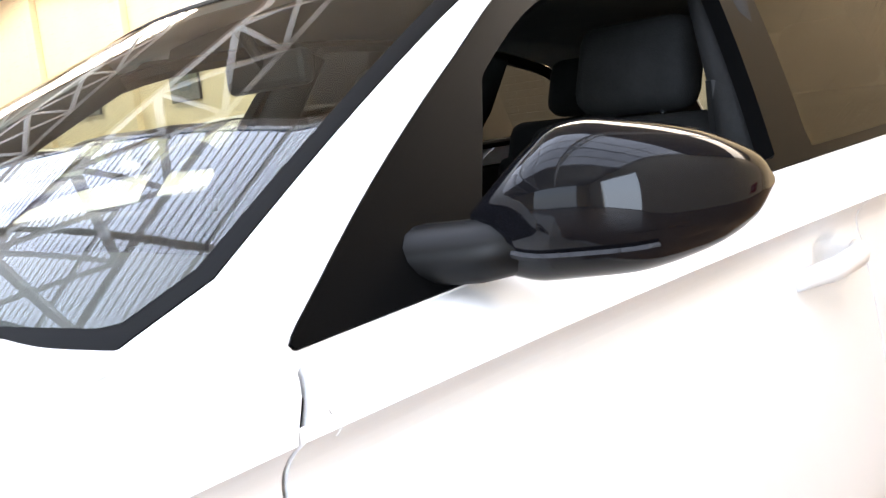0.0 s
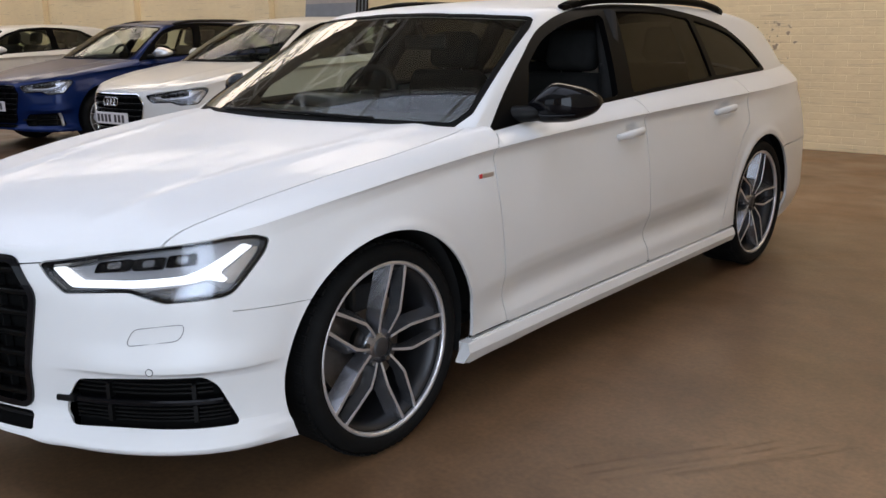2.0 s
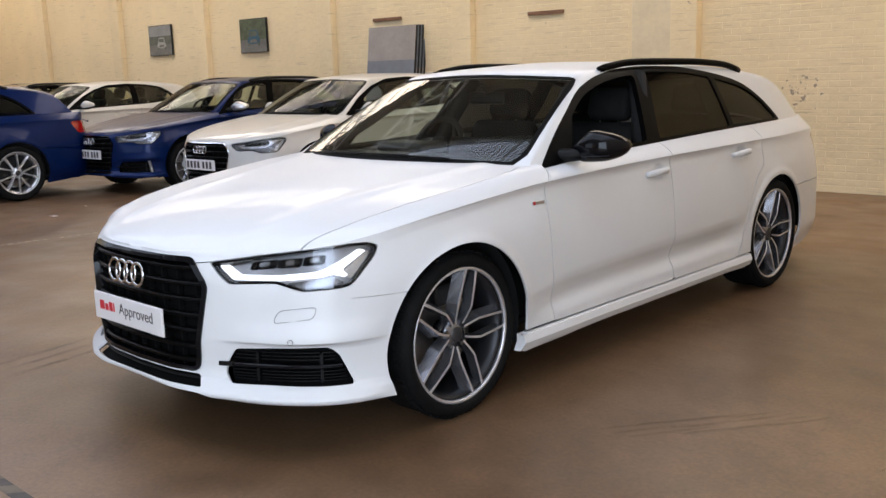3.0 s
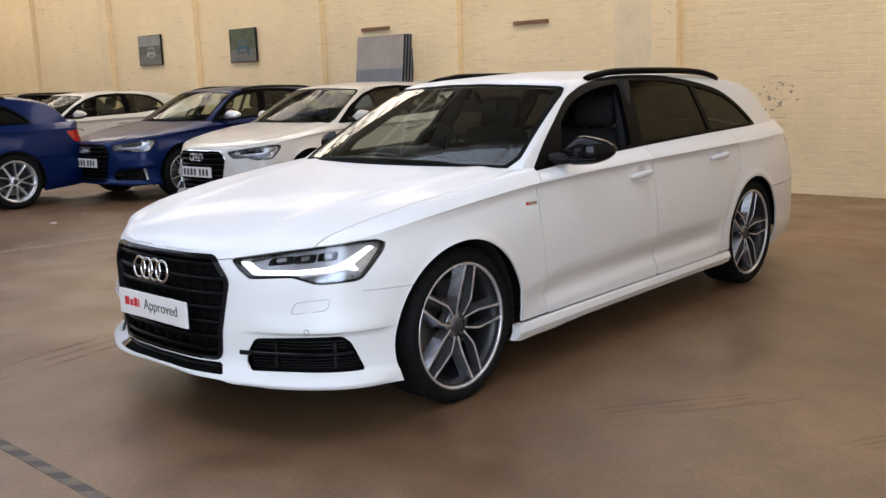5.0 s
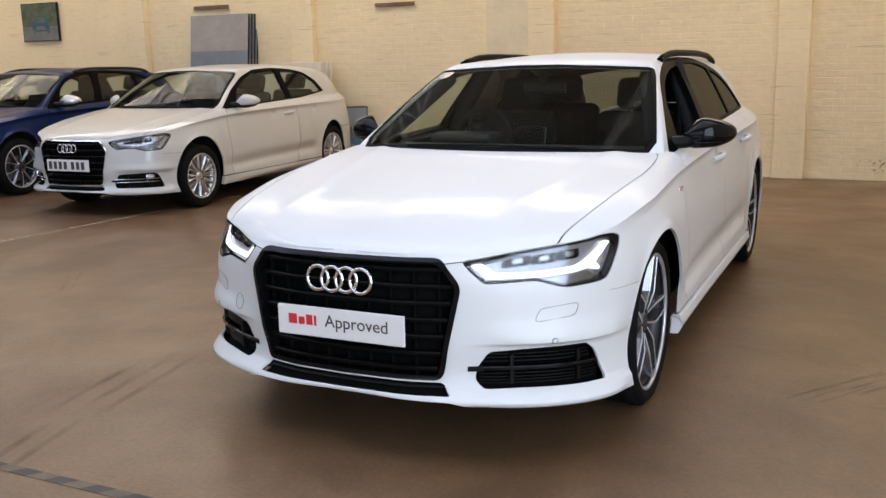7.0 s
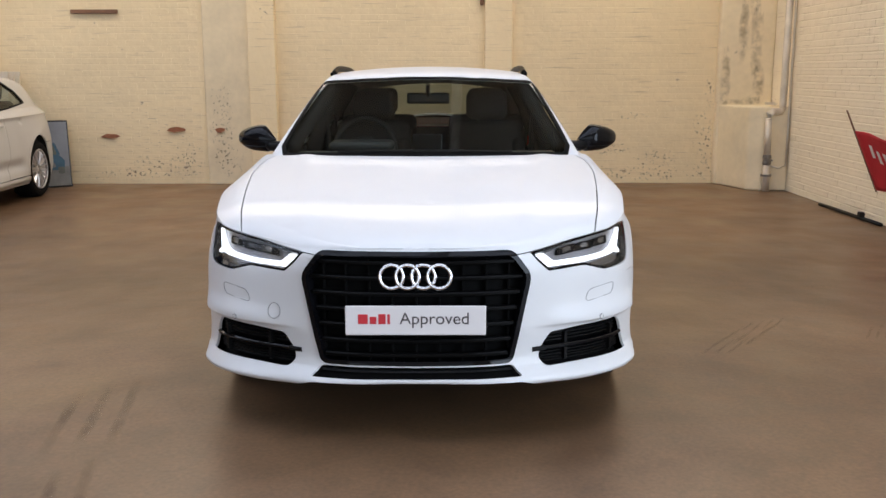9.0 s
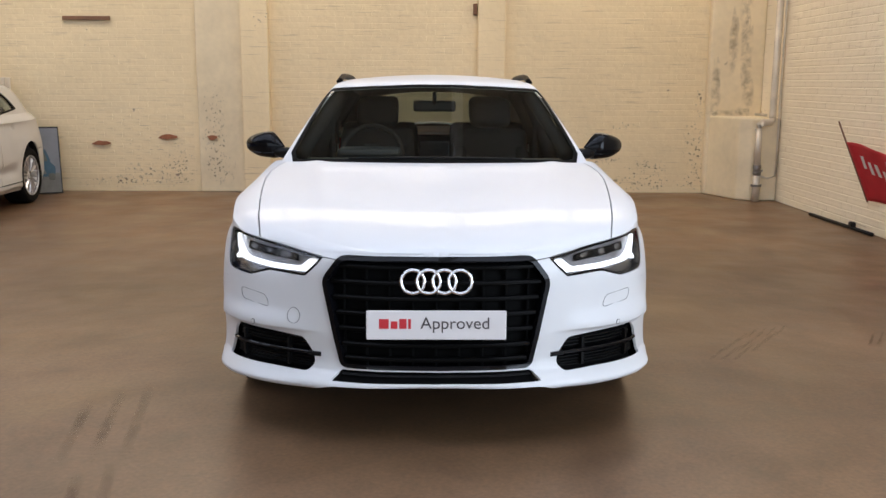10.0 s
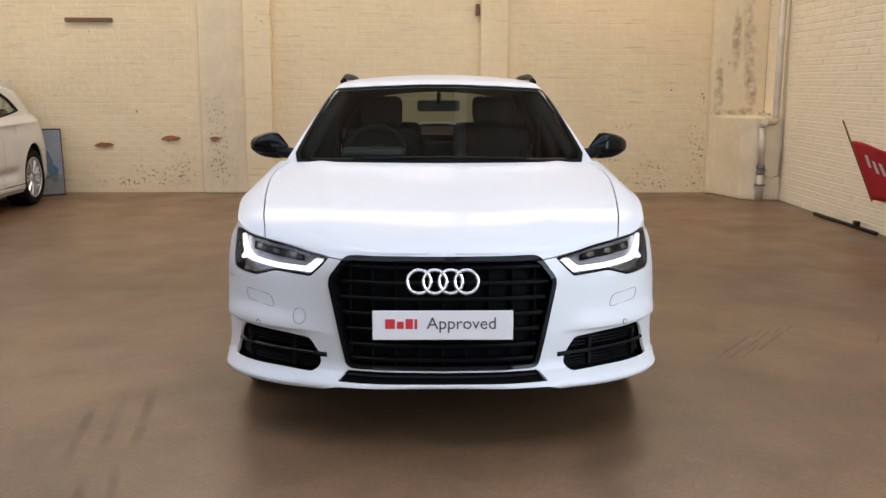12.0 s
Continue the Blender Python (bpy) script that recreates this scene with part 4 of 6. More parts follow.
    sill = skin.inside(np.where((skin.c[:, 1] > 1.22) & (skin.c[:, 1] < 3.50), skin.c[:, 2] - 0.275, 1.0))
    skin = skin.outside(np.where((skin.c[:, 1] > 1.22) & (skin.c[:, 1] < 3.50), skin.c[:, 2] - 0.286, 1.0))
    for s in (1, -1):
        skirt = sill.outside(s * sill.c[:, 0]).moved(0.002).make("side_skirt", paint, root, thick=0.03)
        if main:
            part("skirt_blade", skirt_blade(s), paint, skirt)
    # front bumper parts from the wings along a line from the lamp to the arch
    fb_line = np.where(skin.c[:, 1] < AXLE_F, np.maximum(skin.c[:, 2] - np.where(np.abs(skin.c[:, 3]) > 0.985, 0.598 - (skin.c[:, 3] - 0.985) * 0.03, 0.9), skin.c[:, 1] - 0.9), 1.0)
    bumper = skin.inside(fb_line + 0.001)
    skin = skin.outside(fb_line - 0.001)
    rear = np.where(skin.c[:, 1] > AXLE_R, skin.c[:, 2] - 0.62, 1.0)
    rbump = skin.inside(rear + G)
    skin = skin.outside(rear - G)
    bumper.make("front_bumper", paint, root, thick=0.011)
    rbump.make("rear_bumper", paint, root)
    wing = skin.inside(skin.c[:, 1] - 2.0)
    quarter = skin.outside(skin.c[:, 1] - 2.0)
    for s in (1, -1):
        wing.outside(s * wing.c[:, 0]).make("front_wing", paint, root)
        quarter.outside(s * quarter.c[:, 0]).make("rear_quarter", paint, root)
    hood.inside(hood.sdf(HOOD_EDGE, "xy") + G).make("bonnet", paint, root)
    # glasshouse
    scr = house.inside(np.where(house.c[:, 1] < 2.6, house.sdf(SCREEN, "xy"), 1.0))
    house = house.outside(np.where(house.c[:, 1] < 2.6, house.sdf(SCREEN, "xy") - 0.001, 1.0))
    e = scr.sdf(SCREEN, "xy")
    e = np.maximum(e + 0.023, 1.300 + 0.30 * scr.c[:, 0] ** 2 - scr.c[:, 1])
    glass_ob = scr.inside(e).make("windscreen", M_WIND if main else M_CARG, root, thick=0)
    scr.outside(e).moved(0.001).make("windscreen_border", M_BORDER, root, thick=0.004)
    rs = np.where(house.c[:, 1] > 4.0, house.sdf(REAR_SCREEN, "xy"), 1.0)
    house.inside(rs).make("rear_screen", M_REARG if main else M_CARG, root, thick=0)
    house = house.outside(rs - 0.001)
    steep = house.sdf(DLO if doors > 1 else DLO_S, "yz")
    dlo = house.inside(steep)
    house = house.outside(steep - 0.001)
    house.make("roof", paint, root, thick=0.02)
    for k, (wn_, poly) in enumerate((("front_window", WIN_F), ("rear_window", WIN_R), ("quarter_window", WIN_Q)) if doors > 1 else (("front_window", WIN_L), ("quarter_window", WIN_S))):
        d = dlo.sdf(poly, "yz")
        pane = dlo.inside(d)
        dlo = dlo.outside(d - 0.0005)
        for s in (1, -1):
            if open_window and k == 0 and s > 0:
                continue
            pane.outside(s * pane.c[:, 0]).moved(-0.005).make(wn_, M_SIDEG if k == 0 or not glass_rear else glass_rear, root, thick=0)
    for s in (1, -1):
        dlo.outside(s * dlo.c[:, 0]).moved(0.002).make("window_surround", trim, root, "black window surround", thick=0.03)
    # lining under the roof, cabin tub and underside, dark
    lin = house.inside(1.02 - house.c[:, 2]).outside(house.c[:, 1] - 2.02)
    lin.moved(-0.022).make("headlining", M_GREYLINE, root, thick=0)

    def inner_part(nm, bm, material, smooth=False, lab=""):
        for v in bm.verts:
            v.co = warp(np.array([v.co]))[0]
        return part(nm, bm, material, root, lab, smooth)
    inner_part("cabin_floor", box((1.60, 2.75, 0.03), (0, 2.95, 0.27)), M_MATT)
    inner_part("bulkhead", box((1.62, 0.03, 0.66), (0, 1.56, 0.60)), M_MATT)
    inner_part("under_tray", box((1.30, 4.5, 0.04), (0, 2.45, 0.215), 0.01), M_MATT)
    inner_part("engine_cover", box((1.26, 1.20, 0.36), (0, 0.88, 0.50), 0.05), M_MATT)
    for s in (1, -1):
        inner_part("door_lining", box((0.05, 2.6, 0.66), (s * 0.800, 2.86, 0.62), 0.02), M_LINING)
        for ay in (AXLE_F, AXLE_R):
            bm = lathe([(0.0, 0.0), (0.385, 0.0), (0.415, 0.06), (0.415, 0.25)], 40, Matrix.Translation((s * 0.60, ay, HUB_Z)) @ Matrix.Rotation(radians(90 * s), 4, "Y"))
            bmesh.ops.delete(bm, geom=[v for v in bm.verts if v.co.z < 0.16], context="VERTS")
            inner_part("wheel_liner", bm, M_MATT, True)
    dash = prism([(1.40, 0.60), (1.40, 0.925), (1.60, 0.975), (1.85, 0.965), (1.98, 0.93), (2.02, 0.86), (1.98, 0.62)], 1.56, Matrix(((0, 0, 1, -0.78), (1, 0, 0, 0), (0, 1, 0, 0), (0, 0, 0, 1))), 0.02)
    inner_part("dashboard", dash, M_DASH, True)
    inner_part("instrument_hood", box((0.36, 0.22, 0.06), (-0.37, 1.92, 0.985), 0.025), M_DASH, True)
    inner_part("display", box((0.17, 0.02, 0.10), (0, 1.93, 1.00), 0.006, Matrix.Rotation(radians(-12), 4, "X")), M_GLOSS)
    inner_part("centre_console", box((0.24, 1.1, 0.32), (0, 2.45, 0.42), 0.04), M_DASH, True)
    wm = Matrix.Translation((-0.37, 2.13, 0.96)) @ Matrix.Rotation(radians(68), 4, "X")
    inner_part("steering_wheel", join(lathe([(0.178 + 0.016 * math.cos(q), 0.016 * math.sin(q)) for q in [2 * math.pi * i / 10 for i in range(10)]], 40, wm, True), box((0.33, 0.05, 0.02), wm.translation, 0.008, wm.to_3x3().to_4x4()), box((0.10, 0.13, 0.04), wm.translation, 0.015, wm.to_3x3().to_4x4())), M_LEATHER, True)
    if main:
        for s in (1, -1):
            inner_part("pillar_trim", tube([(s * 0.712, 1.60, 1.000), (s * 0.652, 1.84, 1.125), (s * 0.560, 2.14, 1.300)], 0.036, 10), M_LINING, True)
            inner_part("pillar_trim", tube([(s * 0.745, 2.53, 0.90), (s * 0.690, 2.60, 1.10), (s * 0.585, 2.71, 1.345)], 0.050, 10), M_LINING, True)
            inner_part("pillar_trim", tube([(s * 0.735, 3.45, 0.95), (s * 0.670, 3.45, 1.15), (s * 0.580, 3.46, 1.31)], 0.050, 10), M_LINING, True)
            part("seat_belt", tube([(s * 0.655, 2.585, 1.14), (s * 0.650, 2.60, 0.90), (s * 0.665, 2.60, 0.62)], 0.020, 8), M_BLACK, root)
    inner_part("interior_mirror", join(box((0.25, 0.03, 0.065), (0, 2.15, 1.245), 0.014), tube([(0, 2.15, 1.25), (0, 2.10, 1.325)], 0.012, 8)), M_BLACK)
    for nm, x, y, wd in (("front_seat", 0.37, 2.30, 0.52), ("front_seat", -0.37, 2.30, 0.52), ("rear_seat", 0.40, 3.20, 0.60), ("rear_seat", -0.40, 3.20, 0.60)):
        seat(nm, root, float(warp(np.array([[x, y, 0]]))[0][0]), float(warp(np.array([[x, y, 0]]))[0][1]), 0.30, wd)
    # outside fittings
    mm = mirror_material or M_GLOSS
    for s in (1, -1):
        wing_mirror(root, s, warp, mm, M_GLOSS if mm is M_GLOSS else M_BLACK)
        if rails:
            pts = []
            for k in range(31):
                yy = 2.36 + 1.55 * k / 30
                xx = 0.578 + 0.02 * (k / 30)
                zz = float(roof_at(np.array(xx), np.array(yy)))
                lift = min(1, 7.0 * min(k, 30 - k) / 30) ** 0.5 * 0.028 - 0.004
                pts.append(warp(np.array([[s * xx, yy, zz + lift]]))[0])
            part("roof_rail", tube(pts, 0.0165, 12, squash=1.15), rails, root, smooth=True)
            for yy in (2.38, 3.89):
                zz = float(roof_at(np.array(0.585), np.array(yy)))
                part("rail_foot", box((0.022, 0.07, 0.020), warp(np.array([[s * 0.585, yy, zz + 0.004]]))[0], 0.006), rails, root)
        part("wiper_arm", tube([warp(np.array([[p, q, float(roof_at(np.array(abs(p)), np.array(q))) + 0.010]]))[0] for p, q in [(s * 0.10 - 0.32 + 0.64 * k / 12 + (0.02 * s), 1.296 + 0.30 * (s * 0.10 - 0.32 + 0.64 * k / 12) ** 2) for k in range(13)]], 0.005, 8), M_SATIN, root)
    cow = bmesh.new()
    pr, qr = [], []
    for k in range(41):
        x = -0.76 + 1.52 * k / 40
        y0 = 1.255 + 0.33 * x * x
        z0 = float(hood_z(1.3)) - 0.045 - 0.03 * x * x
        pr.append(cow.verts.new(warp(np.array([[x, y0, z0]]))[0]))
        qr.append(cow.verts.new(warp(np.array([[x, y0 + 0.11, z0 + 0.01]]))[0]))
    for k in range(40):
        cow.faces.new((pr[k], pr[k + 1], qr[k + 1], qr[k]))
    part("scuttle_panel", cow, M_BLACK, root)
    if main:
        emblem(root, warp, -0.040, 0.660, 0.273)
    else:
        emblem(root, warp, -0.040, 0.668, 0.24)
    if main:
        for s in (1, -1):
            loops = [fillet([(0.715, 0.562), (0.862, 0.576), (0.845, 0.532), (0.692, 0.516)], 0.022, 6)]
            if s < 0:
                loops.append([(0.572 + 0.028 * math.cos(2 * math.pi * k / 24), 0.497 + 0.030 * math.sin(2 * math.pi * k / 24)) for k in range(24)])
            part("bonnet_seam", tube([skin_at(s * (0.385 + 0.068 * k / 6), 0.7262 + 0.0062 * k / 6, 0.0012) for k in range(7)], 0.0016, 6), M_VOID, root)
            for lp_ in loops:
                part("cover_seam", tube([skin_at(s * r_, z_, 0.0012) for r_, z_ in lp_], 0.0011, 6, True), M_SEAM, root)
            c = Vector(skin_at(s * 0.762, 0.452, 0.0))
            q = Vector(plan(s * 0.762)[2:] + (0.0,)).to_track_quat("Z", "Y").to_matrix().to_4x4()
            part("parking_sensor", lathe([(0.0, 0.002), (0.008, 0.002), (0.0085, -0.004)], 20, Matrix.Translation(c) @ q), paint, root)
            part("sensor_ring", lathe([(0.0088, 0.001), (0.0105, 0.001), (0.0105, -0.004), (0.0088, -0.004)], 20, Matrix.Translation(c) @ q, True), M_BLACK, root)
    # wheels
    fy, ry = hub_y
    for s in (1, -1):
        for k, ay in enumerate((fy, ry)):
            wheel(root, (s * (half - (0.012 if k == 0 else 0)), ay, wheel_r), s, style, wheel_r, rim, rim_material, 1 if main else 0)
    root.matrix_world = m
    return root


# ---- hall ----
def slab(name, size, at, material, label="", bevel=0.0, kind="structure", parent=None):
    ob = part(name, box(size, at, bevel), material, parent)
    return tagged(ob, label, kind=kind)


def brick_paint(name, colour, under, seed):
    """Old paint on brick: soft tone changes from brick to brick, fine relief, and flaked patches that show what is under."""
    m = mat(name, colour, 0.62, vary=0.05, scale=1.1, bump=0.6, bump_scale=15)
    nt = m.node_tree
    b = nt.nodes["Principled BSDF"]
    base = b.inputs["Base Color"].links[0].from_socket
    tc = next(n for n in nt.nodes if n.type == "TEX_COORD")
    big, fine = nt.nodes.new("ShaderNodeTexNoise"), nt.nodes.new("ShaderNodeTexNoise")
    big.inputs["Scale"].default_value, fine.inputs["Scale"].default_value = 0.75, 17.0
    fine.inputs["Detail"].default_value = 5
    mp = nt.nodes.new("ShaderNodeMapping")
    mp.inputs["Location"].default_value = (seed, seed * 1.7, 0.4)
    nt.links.new(tc.outputs["Object"], mp.inputs["Vector"])
    for n in (big, fine):
        nt.links.new(mp.outputs[0], n.inputs["Vector"])
    mul = nt.nodes.new("ShaderNodeMath")
    mul.operation = "MULTIPLY"
    nt.links.new(big.outputs["Fac"], mul.inputs[0])
    nt.links.new(fine.outputs["Fac"], mul.inputs[1])
    rp = nt.nodes.new("ShaderNodeValToRGB")
    rp.color_ramp.elements[0].position, rp.color_ramp.elements[1].position = 0.445, 0.462
    nt.links.new(mul.outputs[0], rp.inputs["Fac"])
    oi = nt.nodes.new("ShaderNodeObjectInfo")
    gi = nt.nodes.new("ShaderNodeNewGeometry")
    ad = nt.nodes.new("ShaderNodeMath")
    ad.operation = "ADD"
    nt.links.new(oi.outputs["Random"], ad.inputs[0])
    nt.links.new(gi.outputs["Random Per Island"], ad.inputs[1])
    mr = nt.nodes.new("ShaderNodeMapRange")
    mr.inputs["From Max"].default_value, mr.inputs["To Min"].default_value, mr.inputs["To Max"].default_value = 2, 0.965, 1.03
    nt.links.new(ad.outputs[0], mr.inputs["Value"])
    hv = nt.nodes.new("ShaderNodeHueSaturation")
    nt.links.new(mr.outputs[0], hv.inputs["Value"])
    nt.links.new(base, hv.inputs["Color"])
    mx = nt.nodes.new("ShaderNodeMix")
    mx.data_type = "RGBA"
    mx.inputs[7].default_value = (*under, 1)
    nt.links.new(rp.outputs["Color"], mx.inputs[0])
    nt.links.new(hv.outputs["Color"], mx.inputs[6])
    # dirt caught along the courses, in broken streaks, and small dark chips
    sm = nt.nodes.new("ShaderNodeMapping")
    sm.inputs["Scale"].default_value = (1.3, 1.3, 34.0)
    nt.links.new(mp.outputs[0], sm.inputs["Vector"])
    streak, chip = nt.nodes.new("ShaderNodeTexNoise"), nt.nodes.new("ShaderNodeTexNoise")
    streak.inputs["Scale"].default_value, streak.inputs["Detail"].default_value = 1.6, 6
    chip.inputs["Scale"].default_value, chip.inputs["Detail"].default_value = 30.0, 3
    nt.links.new(sm.outputs[0], streak.inputs["Vector"])
    nt.links.new(mp.outputs[0], chip.inputs["Vector"])
    m2 = nt.nodes.new("ShaderNodeMath")
    m2.operation = "MULTIPLY"
    nt.links.new(big.outputs["Fac"], m2.inputs[0])
    nt.links.new(chip.outputs["Fac"], m2.inputs[1])
    last = mx.outputs[2]
    for src, lo, hi, dark in ((streak.outputs["Fac"], 0.60, 0.76, (0.40, 0.30, 0.19)), (m2.outputs[0], 0.475, 0.50, (0.16, 0.12, 0.09))):
        r3 = nt.nodes.new("ShaderNodeMapRange")
        r3.inputs["From Min"].default_value, r3.inputs["From Max"].default_value, r3.inputs["To Max"].default_value = lo, hi, 0.75
        nt.links.new(src, r3.inputs["Value"])
        x3 = nt.nodes.new("ShaderNodeMix")
        x3.data_type = "RGBA"
        x3.inputs[7].default_value = (*dark, 1)
        nt.links.new(r3.outputs[0], x3.inputs[0])
        nt.links.new(last, x3.inputs[6])
        last = x3.outputs[2]
    nt.links.new(last, b.inputs["Base Color"])
    return m


def floor_material():
    m = mat("sealed_concrete_floor", FLOOR_COLOUR, 0.40, vary=0.30, scale=0.5, bump=0.06, bump_scale=30)
    nt = m.node_tree
    b = nt.nodes["Principled BSDF"]
    tc = next(n for n in nt.nodes if n.type == "TEX_COORD")
    nz = nt.nodes.new("ShaderNodeTexNoise")
    nz.inputs["Scale"].default_value, nz.inputs["Detail"].default_value = 1.6, 8
    mr = nt.nodes.new("ShaderNodeMapRange")
    mr.inputs["From Min"].default_value, mr.inputs["From Max"].default_value = 0.3, 0.7
    mr.inputs["To Min"].default_value, mr.inputs["To Max"].default_value = 0.28, 0.50
    nt.links.new(tc.outputs["Object"], nz.inputs["Vector"])
    nt.links.new(nz.outputs["Fac"], mr.inputs["Value"])
    nt.links.new(mr.outputs[0], b.inputs["Roughness"])
    # dark scuffs
    base = b.inputs["Base Color"].links[0].from_socket
    mu = nt.nodes.new("ShaderNodeTexNoise")
    mu.inputs["Scale"].default_value, mu.inputs["Detail"].default_value = 2.3, 9
    rp = nt.nodes.new("ShaderNodeValToRGB")
    rp.color_ramp.elements[0].position, rp.color_ramp.elements[1].position = 0.50, 0.70
    rp.color_ramp.elements[1].color = (0.62, 0.62, 0.62, 1)
    mx = nt.nodes.new("ShaderNodeMix")
    mx.data_type = "RGBA"
    mx.inputs[7].default_value = (FLOOR_COLOUR[0] * 0.55, FLOOR_COLOUR[1] * 0.52, FLOOR_COLOUR[2] * 0.5, 1)
    nt.links.new(tc.outputs["Object"], mu.inputs["Vector"])
    nt.links.new(mu.outputs["Fac"], rp.inputs["Fac"])
    nt.links.new(rp.outputs["Color"], mx.inputs[0])
    nt.links.new(base, mx.inputs[6])
    # fine speckle and trodden-in dirt
    sp, dirt = nt.nodes.new("ShaderNodeTexNoise"), nt.nodes.new("ShaderNodeTexNoise")
    sp.inputs["Scale"].default_value, sp.inputs["Detail"].default_value = 55.0, 4
    dirt.inputs["Scale"].default_value, dirt.inputs["Detail"].default_value, dirt.inputs["Roughness"].default_value = 6.5, 10, 0.7
    val = nt.nodes.new("ShaderNodeMath")
    val.operation = "ADD"
    for n in (sp, dirt):
        nt.links.new(tc.outputs["Object"], n.inputs["Vector"])
    nt.links.new(sp.outputs["Fac"], val.inputs[0])
    nt.links.new(dirt.outputs["Fac"], val.inputs[1])
    vr = nt.nodes.new("ShaderNodeMapRange")
    vr.inputs["From Min"].default_value, vr.inputs["From Max"].default_value = 0.65, 1.35
    vr.inputs["To Min"].default_value, vr.inputs["To Max"].default_value = 0.72, 1.28
    nt.links.new(val.outputs[0], vr.inputs["Value"])
    hs = nt.nodes.new("ShaderNodeHueSaturation")
    nt.links.new(vr.outputs[0], hs.inputs["Value"])
    nt.links.new(mx.outputs[2], hs.inputs["Color"])
    nt.links.new(hs.outputs["Color"], b.inputs["Base Color"])
    return m


FLOOR_COLOUR = (0.152, 0.088, 0.046)
M_FLOOR = floor_material()
M_WALL = brick_paint("cream_painted_brick", (0.82, 0.675, 0.43), (0.36, 0.28, 0.20), 3.0)
M_WALLE = brick_paint("white_painted_brick", (0.86, 0.765, 0.585), (0.45, 0.36, 0.27), 8.0)
M_RENDER = mat("stained_render", (0.77, 0.655, 0.45), 0.75, vary=0.10, scale=1.6, bump=0.3, bump_scale=14)
M_REDBRICK = mat("bare_red_brick", (0.30, 0.12, 0.06), 0.9, vary=0.25, scale=14, bump=0.5, bump_scale=50)
M_ROOF = mat("roof_boarding", (0.40, 0.37, 0.31), 0.8, vary=0.10, scale=1.2)
M_TRUSS = mat("white_painted_steel", (0.86, 0.85, 0.82), 0.5, vary=0.06, scale=4)
M_STRIP = mat("brown_timber", (0.20, 0.10, 0.055), 0.7, vary=0.2, scale=12, bump=0.2)
M_GALV = mat("painted_pipe", (0.62, 0.55, 0.45), 0.35, 0.3, vary=0.12, scale=6)
floor_ob = slab("floor", (X_EAST - X_WEST + 0.6, Y_NORTH - Y_SOUTH + 0.6, 0.2), (MID_X, MID_Y, -0.1), M_FLOOR, "brown sealed concrete workshop floor with scuffs")
wall_n = slab("wall_north", (X_EAST - X_WEST + 0.6, 0.3, 6.8), (MID_X, Y_NORTH + 0.15, 3.4), M_WALL, "cream painted brick wall with flaking paint")
wall_e = slab("wall_east", (0.3, Y_NORTH + 1.7, 6.8), (X_EAST + 0.15, (Y_NORTH - 1.7) / 2, 3.4), M_WALLE, "white painted brick wall")
# east wall goes on round an unseen opening, added for the flank's fill lamp
for y0, y1, z0 in ((Y_SOUTH, -7.1, 0), (-7.1, -1.7, 4.0)):
    slab("wall_east", (0.3, y1 - y0, 6.8 - z0), (X_EAST + 0.15, (y0 + y1) / 2, (6.8 + z0) / 2), M_WALLE, "white painted brick wall round an opening added for fill light")
slab("wall_west", (0.3, Y_NORTH - Y_SOUTH, 6.8), (X_WEST - 0.15, MID_Y, 3.4), M_WALL, "cream painted brick wall")
for x0, x1, z0, z1 in ((X_WEST, -6.0, 0, 6.8), (3.0, X_EAST, 0, 6.8), (-6.0, 3.0, 4.1, 6.8)):
    slab("wall_south", (x1 - x0, 0.3, z1 - z0), ((x0 + x1) / 2, Y_SOUTH - 0.15, (z0 + z1) / 2), M_WALL, "cream painted brick wall with a wide doorway")

# piers on the north wall
for x0, x1, proud in ((-2.93, -2.36, 0.055), (-2.36, -2.02, 0.13), (0.56, 0.90, 0.11), (-5.86, -5.50, 0.12), (-8.85, -8.50, 0.12), (-12.5, -12.15, 0.12), (-15.75, -15.4, 0.12), (-19.3, -18.95, 0.12)):
    slab("wall_pier", (x1 - x0, proud, 4.9), ((x0 + x1) / 2, Y_NORTH - proud / 2, 2.45), M_WALL if proud > 0.06 else M_RENDER, "cream painted brick pier", 0.012, parent=None)
# corner pier, its plinth and damp stains
slab("wall_pier", (0.68, 0.12, 4.9), (3.78, Y_NORTH - 0.06, 2.45), M_RENDER, "stained rendered corner pier", 0.02)
plinth = prism([(3.47, 8.399), (3.47, 8.30), (3.66, 7.68), (3.80, 7.60), (X_EAST - 0.003, 7.60), (X_EAST - 0.003, 8.399)], 0.985, None, 0.02)
tagged(part("plinth", plinth, M_RENDER), "cream rendered corner plinth", kind="structure")


def stain(name, cx, cz, w, h, y, seed):
    rnd = random.Random(seed)
    bm = bmesh.new()
    n = 26
    ring = [bm.verts.new((cx + w * math.cos(2 * math.pi * k / n) * rnd.uniform(0.6, 1.1), y, cz + h * math.sin(2 * math.pi * k / n) * rnd.uniform(0.65, 1.1))) for k in range(n)]
    bm.faces.new(ring)
    ob = part(name, bm, M_DAMP)
    return tagged(ob, "dark damp stain on the render", kind="structure")


